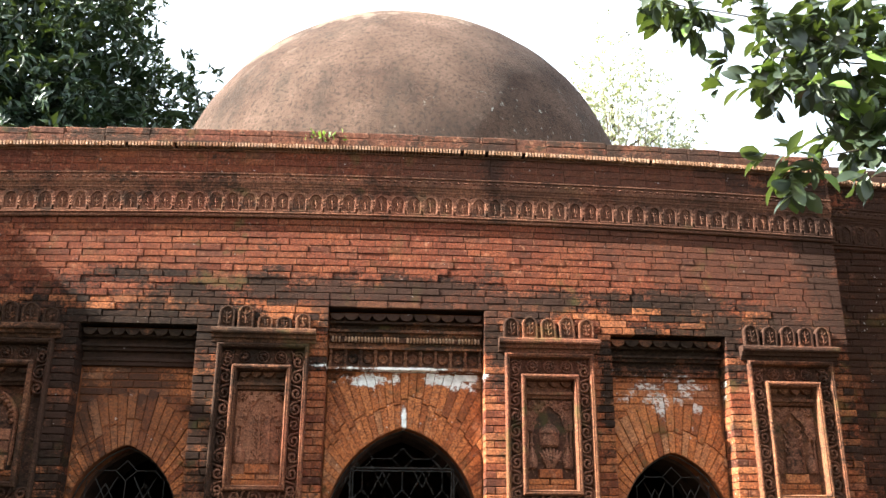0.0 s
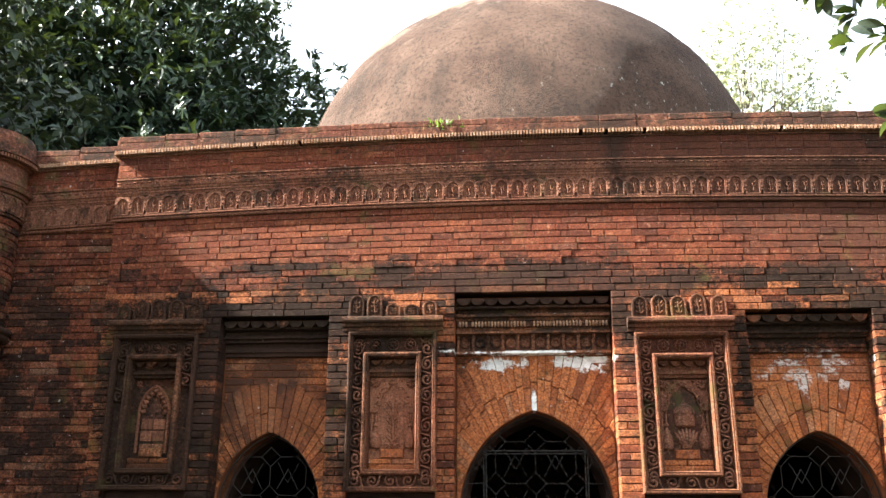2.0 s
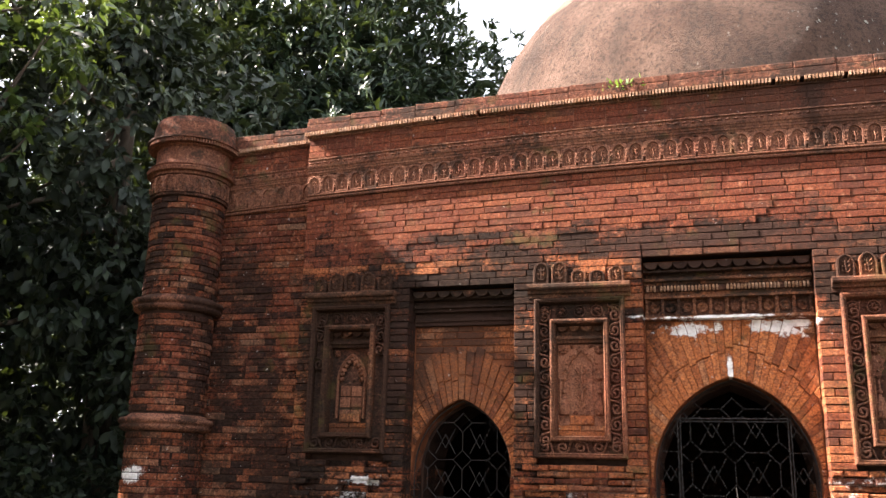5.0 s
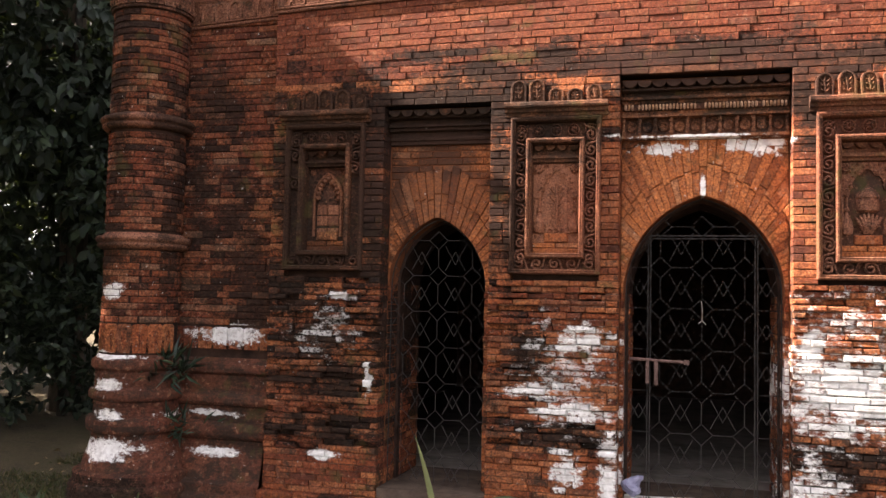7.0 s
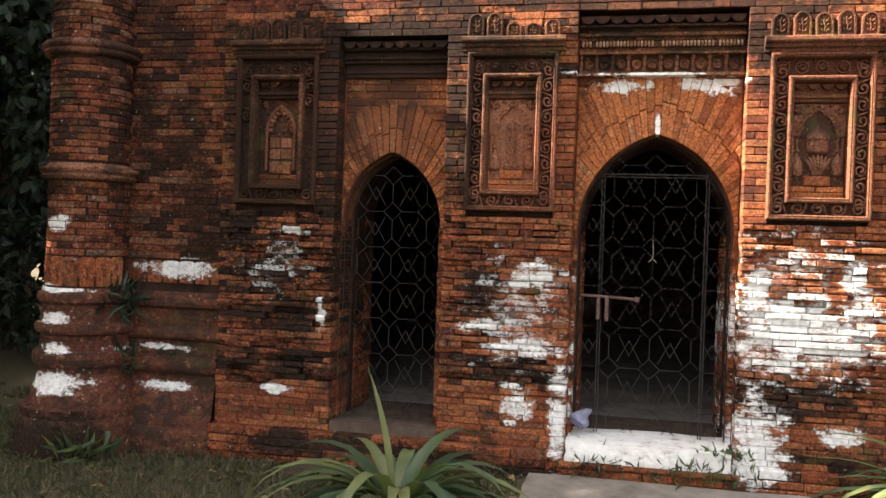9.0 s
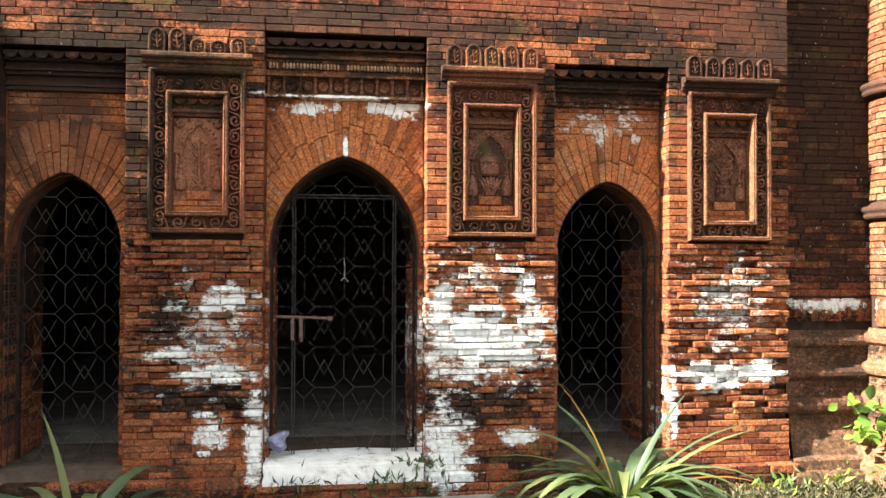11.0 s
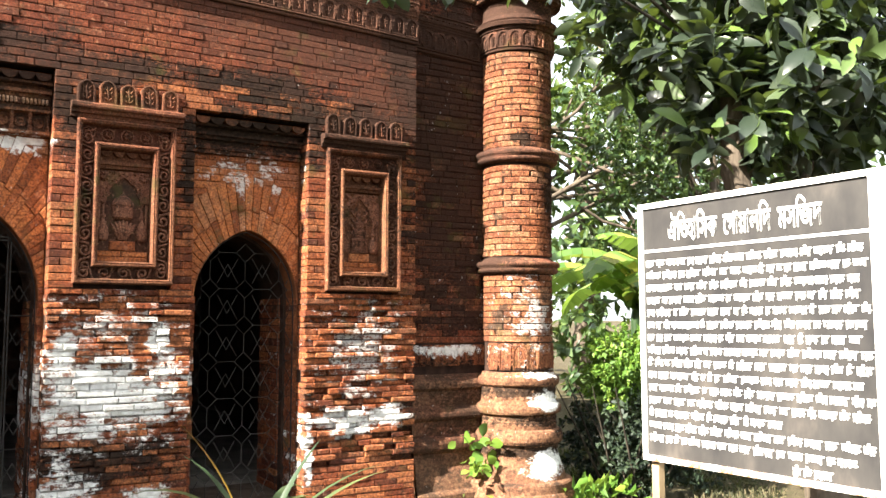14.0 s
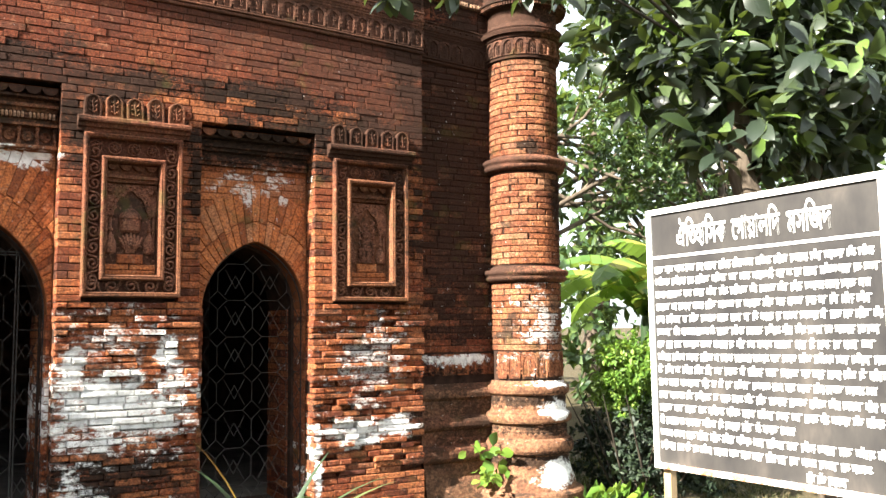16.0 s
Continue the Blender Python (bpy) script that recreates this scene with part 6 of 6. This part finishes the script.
def tuft(x, y, z, label, seed, n, length, leaf, spread=1.0, hang=0.0, ratio=0.12, name="weed", shape=PLAIN_LEAF):
    rng = np.random.default_rng(seed)
    base = np.array([x, y, z]) + rng.normal(0, 0.03 * spread, (n, 3)) * np.array([1.6, 0.8, 0.4])
    way = rng.normal(0, 0.6, (n, 3)) + np.array([0, -0.2, 0.8 - hang])
    L = length * rng.uniform(0.5, 1.1, n)
    ob = part(name, leaf_mesh(name, base, way, rng.normal(0, 1, (n, 3)), L, L * ratio, leaf, shape), None)
    return tagged(ob, label, "plant", kind="stuff")


tuft(-4.12, -0.06, 1.0, "grass tuft hanging from the tower plinth", 31, 120, 0.26, LEAF_DARK, 2.2, 0.5, 0.07, "grass_tuft")
tuft(-4.08, -0.04, 0.55, "dark grass growing from the plinth joint", 32, 70, 0.22, LEAF_DARK, 2.2, 0.6, 0.08, "grass_tuft")
tuft(-4.10, -0.42, -0.12, "small green fern at the tower foot", 33, 60, 0.28, LEAF_LILY, 2.5, 0.3, 0.2, "fern")
tuft(-5.05, -0.35, -0.14, "little green fern by the shaded tower base", 34, 40, 0.2, LEAF_LILY, 2.0, 0.3, 0.22, "fern")
tuft(-0.35, -0.18, 0.06, "short grass growing before the white step", 35, 90, 0.10, LEAF_MID, 3.0, 0.1, 0.1, "grass_tuft")
tuft(0.36, -0.19, 0.06, "grass tuft against the white door step", 36, 120, 0.12, LEAF_MID, 3.5, 0.1, 0.1, "grass_tuft")
tuft(0.53, -0.1, 0.20, "mossy weed at the corner of the step", 37, 80, 0.07, LEAF_MID, 1.6, 0.1, 0.3, "weed")
tuft(-0.66, -0.06, 4.55, "small green weed growing on the parapet", 38, 40, 0.06, LEAF_BRIGHT, 1.5, 0.0, 0.35, "weed")
tuft(3.86, -0.20, 0.36, "heart-leaved creeper climbing the tower base", 39, 26, 0.13, LEAF_BRIGHT, 2.6, 0.6, 0.75, "creeper", FINE_LEAF)
tuft(3.84, -0.16, 0.56, "young creeper shoot with bright round leaves", 40, 12, 0.12, LEAF_BRIGHT, 2.0, 0.4, 0.75, "creeper", FINE_LEAF)
tuft(4.82, -0.48, 0.10, "leafy weed beside the sunlit tower base", 41, 80, 0.20, LEAF_BRIGHT, 3.5, 0.2, 0.35)
for i in range(5):
    tuft(3.1 + 0.25 * i, -0.32 - 0.05 * (i % 2), 0.02 + 0.02 * (i % 3), "sunlit weeds growing on the plinth ledge", 50 + i, 26, 0.11, GRASS if i % 2 else LEAF_BANANA, 2.8, 0.3, 0.30)

rng = np.random.default_rng(77)
n = 90000
gx, gy = rng.uniform(-6.5, 9.5, n), rng.uniform(-2.6, 2.2, n)
ok = ~((np.abs(gx) < 4.9) & (gy > -0.12)) & ~((gx > -0.85) & (gx < 1.08) & (gy > -2.4))
ok &= np.array([noise.noise((x * 1.1, y * 1.1, 0)) for x, y in zip(gx, gy)]) > -0.25
gx, gy = gx[ok], gy[ok]
base = np.array([(x, y, lie(x, y) - 0.004) for x, y in zip(gx, gy)])
way = rng.normal(0, 0.7, (len(gx), 3)) + np.array([0, 0, 0.55])
way[:, 2] = np.abs(way[:, 2])
L = rng.uniform(0.03, 0.11, len(gx))
tagged(part("grass", leaf_mesh("grass", base, way, rng.normal(0, 1, (len(gx), 3)), L, L * 0.14, GRASS), None), "thin short dry grass on the soil", "grass", kind="stuff")
n = 900
lx, ly = rng.uniform(-7, 9, n), rng.uniform(-3, 2.5, n)
ok = ~((np.abs(lx) < 4.9) & (ly > -0.15))
lx, ly = lx[ok], ly[ok]
base = np.array([(x, y, lie(x, y) + 0.02) for x, y in zip(lx, ly)])
way = rng.normal(0, 1, (len(lx), 3)) * np.array([1, 1, 0.12])
L = rng.uniform(0.05, 0.11, len(lx))
tagged(part("leaf_litter", leaf_mesh("leaf_litter", base, way, np.tile([0, 0, 1.0], (len(lx), 1)) + rng.normal(0, 0.25, (len(lx), 3)), L, L * 0.45, LITTER), None), "scattered dry fallen leaves on the ground", "leaves", kind="stuff")

# ---- sign board ----
k = Mat("faded_black_board", 0.55, 0.22)
c = k.ramp(k.noise(3.0, 5, 0.65, (1, 1, 0.5)), (0.35, (0.020, 0.019, 0.020)), (0.55, (0.040, 0.037, 0.035)), (0.75, (0.095, 0.080, 0.070)))
BOARD = k.color(c)
k = Mat("white_sign_paint", 0.6, 0.3)
WHITE = k.color(k.ramp(k.noise(12, 4), (0.3, (0.62, 0.62, 0.60)), (0.6, (0.82, 0.82, 0.80))))
k = Mat("rust_edged_white_frame", 0.6, 0.3)
z = k.n.new("ShaderNodeSeparateXYZ")
k.l.new(k.pos, z.inputs[0])
rust = k.math("MULTIPLY", k.span(z.outputs[2], 1.02, 0.88), k.span(k.noise(14, 4, 0.7), 0.42, 0.58))
FRAME_PAINT = k.color(k.mix(rust, (0.78, 0.78, 0.76), (0.28, 0.11, 0.035)))
k = Mat("weathered_bamboo_post", 0.8, 0.2)
POST = k.color(k.ramp(k.noise(9, 4, 0.6, (1, 1, 0.2)), (0.3, (0.22, 0.15, 0.08)), (0.7, (0.38, 0.28, 0.16))))

W, H = 1.25, 1.26
a, b = Vector((2.965, -3.0, 0.885)), Vector((3.02, -4.25, 0.90))
ex = (b - a).normalized()
ez = ex.cross(Vector((0, 0, 1)))
ey = ez.cross(ex)
m = Matrix((ex, ey, ez)).transposed().to_4x4()
m.translation = a
sign = thing("sign_board", "black information board with white Bengali writing, white frame", "sign", at=m)


def slab_on(x0, x1, y0, y1, z0, z1):
    return Geo().box(x0, x1, y0, y1, z0, z1)


part("panel", slab_on(0.02, W - 0.02, 0.02, H - 0.02, -0.012, 0.0), BOARD, sign)
for x0, x1, y0, y1 in ((0, W, 0, 0.026), (0, W, H - 0.026, H), (0, 0.026, 0.026, H - 0.026), (W - 0.034, W, 0.026, H - 0.026)):
    part("frame_bar", slab_on(x0, x1, y0, y1, -0.02, 0.012), FRAME_PAINT, sign)
part("next_panel", slab_on(W + 0.03, W + 0.50, 0.02, H - 0.02, -0.012, 0.0), BOARD, sign)
for x0, x1, y0, y1 in ((W + 0.007, W + 0.52, 0, 0.026), (W + 0.007, W + 0.52, H - 0.026, H), (W + 0.007, W + 0.036, 0.026, H - 0.026), (W + 0.494, W + 0.52, 0.026, H - 0.026)):
    part("frame_bar", slab_on(x0, x1, y0, y1, -0.02, 0.012), FRAME_PAINT, sign)
part("rule", slab_on(0.03, W - 0.04, H - 0.245, H - 0.232, 0.0, 0.003), WHITE, sign)
for x in (0.05, W - 0.05, W + 0.47):
    part("post", slab_on(x - 0.025, x + 0.02, -1.05, H - 0.05, -0.06, -0.021), POST, sign)
part("cross_bar", slab_on(0.02, W - 0.02, 0.35, 0.39, -0.045, -0.0205), POST, sign)

words = "\u0990\u09bf\u09a4\u09b9\u09be\u09bf\u09b8\u0995  \u09c7\u0997\u09be\u09df\u09be\u09b2\u09bf\u09a6  \u09ae\u09b8\u09bf\u099c\u09a6"
font = bpy.data.curves.new("title", "FONT")
font.body, font.size, font.extrude, font.offset = words, 0.1, 0.0015, 0.0012
tmp = new("title_curve", font)
bpy.context.view_layer.update()
me = bpy.data.meshes.new_from_object(tmp.evaluated_get(bpy.context.evaluated_depsgraph_get()))
bpy.data.objects.remove(tmp)
if len(me.vertices):
    lo = [min(v.co[i] for v in me.vertices) for i in (0, 1)]
    hi = [max(v.co[i] for v in me.vertices) for i in (0, 1)]
    for v in me.vertices:
        v.co.x = 0.19 + (v.co.x - lo[0]) / (hi[0] - lo[0]) * 0.82
        v.co.y = H - 0.205 + (v.co.y - lo[1]) / (hi[1] - lo[1]) * 0.145
        v.co.z += 0.002
    me.materials.clear()
    me.materials.append(WHITE)
    part("title", me, WHITE, sign, "large white Bengali heading")
r = random.Random(12)
ends = [1.19, 1.20, 1.16, 1.17, 1.20, 1.21, 1.18, 1.21, 1.20, 1.18, 1.21, 1.19, 0.80, 1.22, 1.13, 0.0]
for i, end in enumerate(ends):
    y = H - 0.298 - i * 0.0605
    x = 0.04 if i < 15 else 0.83
    end = end or 1.04
    g = Geo()
    while x < end - 0.02:
        w = min(r.uniform(0.025, 0.095), end - x)
        g.box(x, x + w, y + 0.008, y + 0.0135, 0.0, 0.003)
        q = x + 0.002
        while q < x + w - 0.008:
            s = r.uniform(0.005, 0.0085)
            g.box(q, q + s, y - r.uniform(0.012, 0.023), y + 0.0085, 0.0, 0.003)
            if r.random() < 0.6:
                z_ = y - r.uniform(-0.002, 0.014)
                g.box(q + s, q + s + 0.006, z_, z_ + 0.005, 0.0, 0.003)
            q += s + r.uniform(0.004, 0.008)
        if r.random() < 0.4:
            g.box(x + w * 0.3, x + w * 0.3 + 0.012, y + 0.0165, y + 0.024, 0.0, 0.003)
        x += w + r.uniform(0.007, 0.013)
    part("text_line", g, WHITE, sign)

# ---- plastic bag on the step ----
k = Mat("crumpled_lilac_plastic", 0.35, 0.5)
BAG = k.color(k.ramp(k.noise(20, 4), (0.3, (0.10, 0.10, 0.17)), (0.7, (0.22, 0.22, 0.30))))
bm = bmesh.new()
bmesh.ops.create_icosphere(bm, subdivisions=3, radius=0.065)
for v in bm.verts:
    q = v.co.copy()
    v.co *= 1 + 0.55 * noise.noise(q * 22) + 0.25 * abs(noise.noise(q * 50))
    v.co.z *= 0.85
    if q.z > 0.04 and q.x > 0:
        v.co += Vector((0.04, 0, 0.03)) * (q.z / 0.065)
me = bpy.data.meshes.new("plastic_bag")
bm.to_mesh(me)
bm.free()
me.materials.append(BAG)
tagged(part("plastic_bag", me, BAG, at=pose(-0.465, 0.16, 0.325)), "crumpled lilac plastic bag lying on the step", "bag")
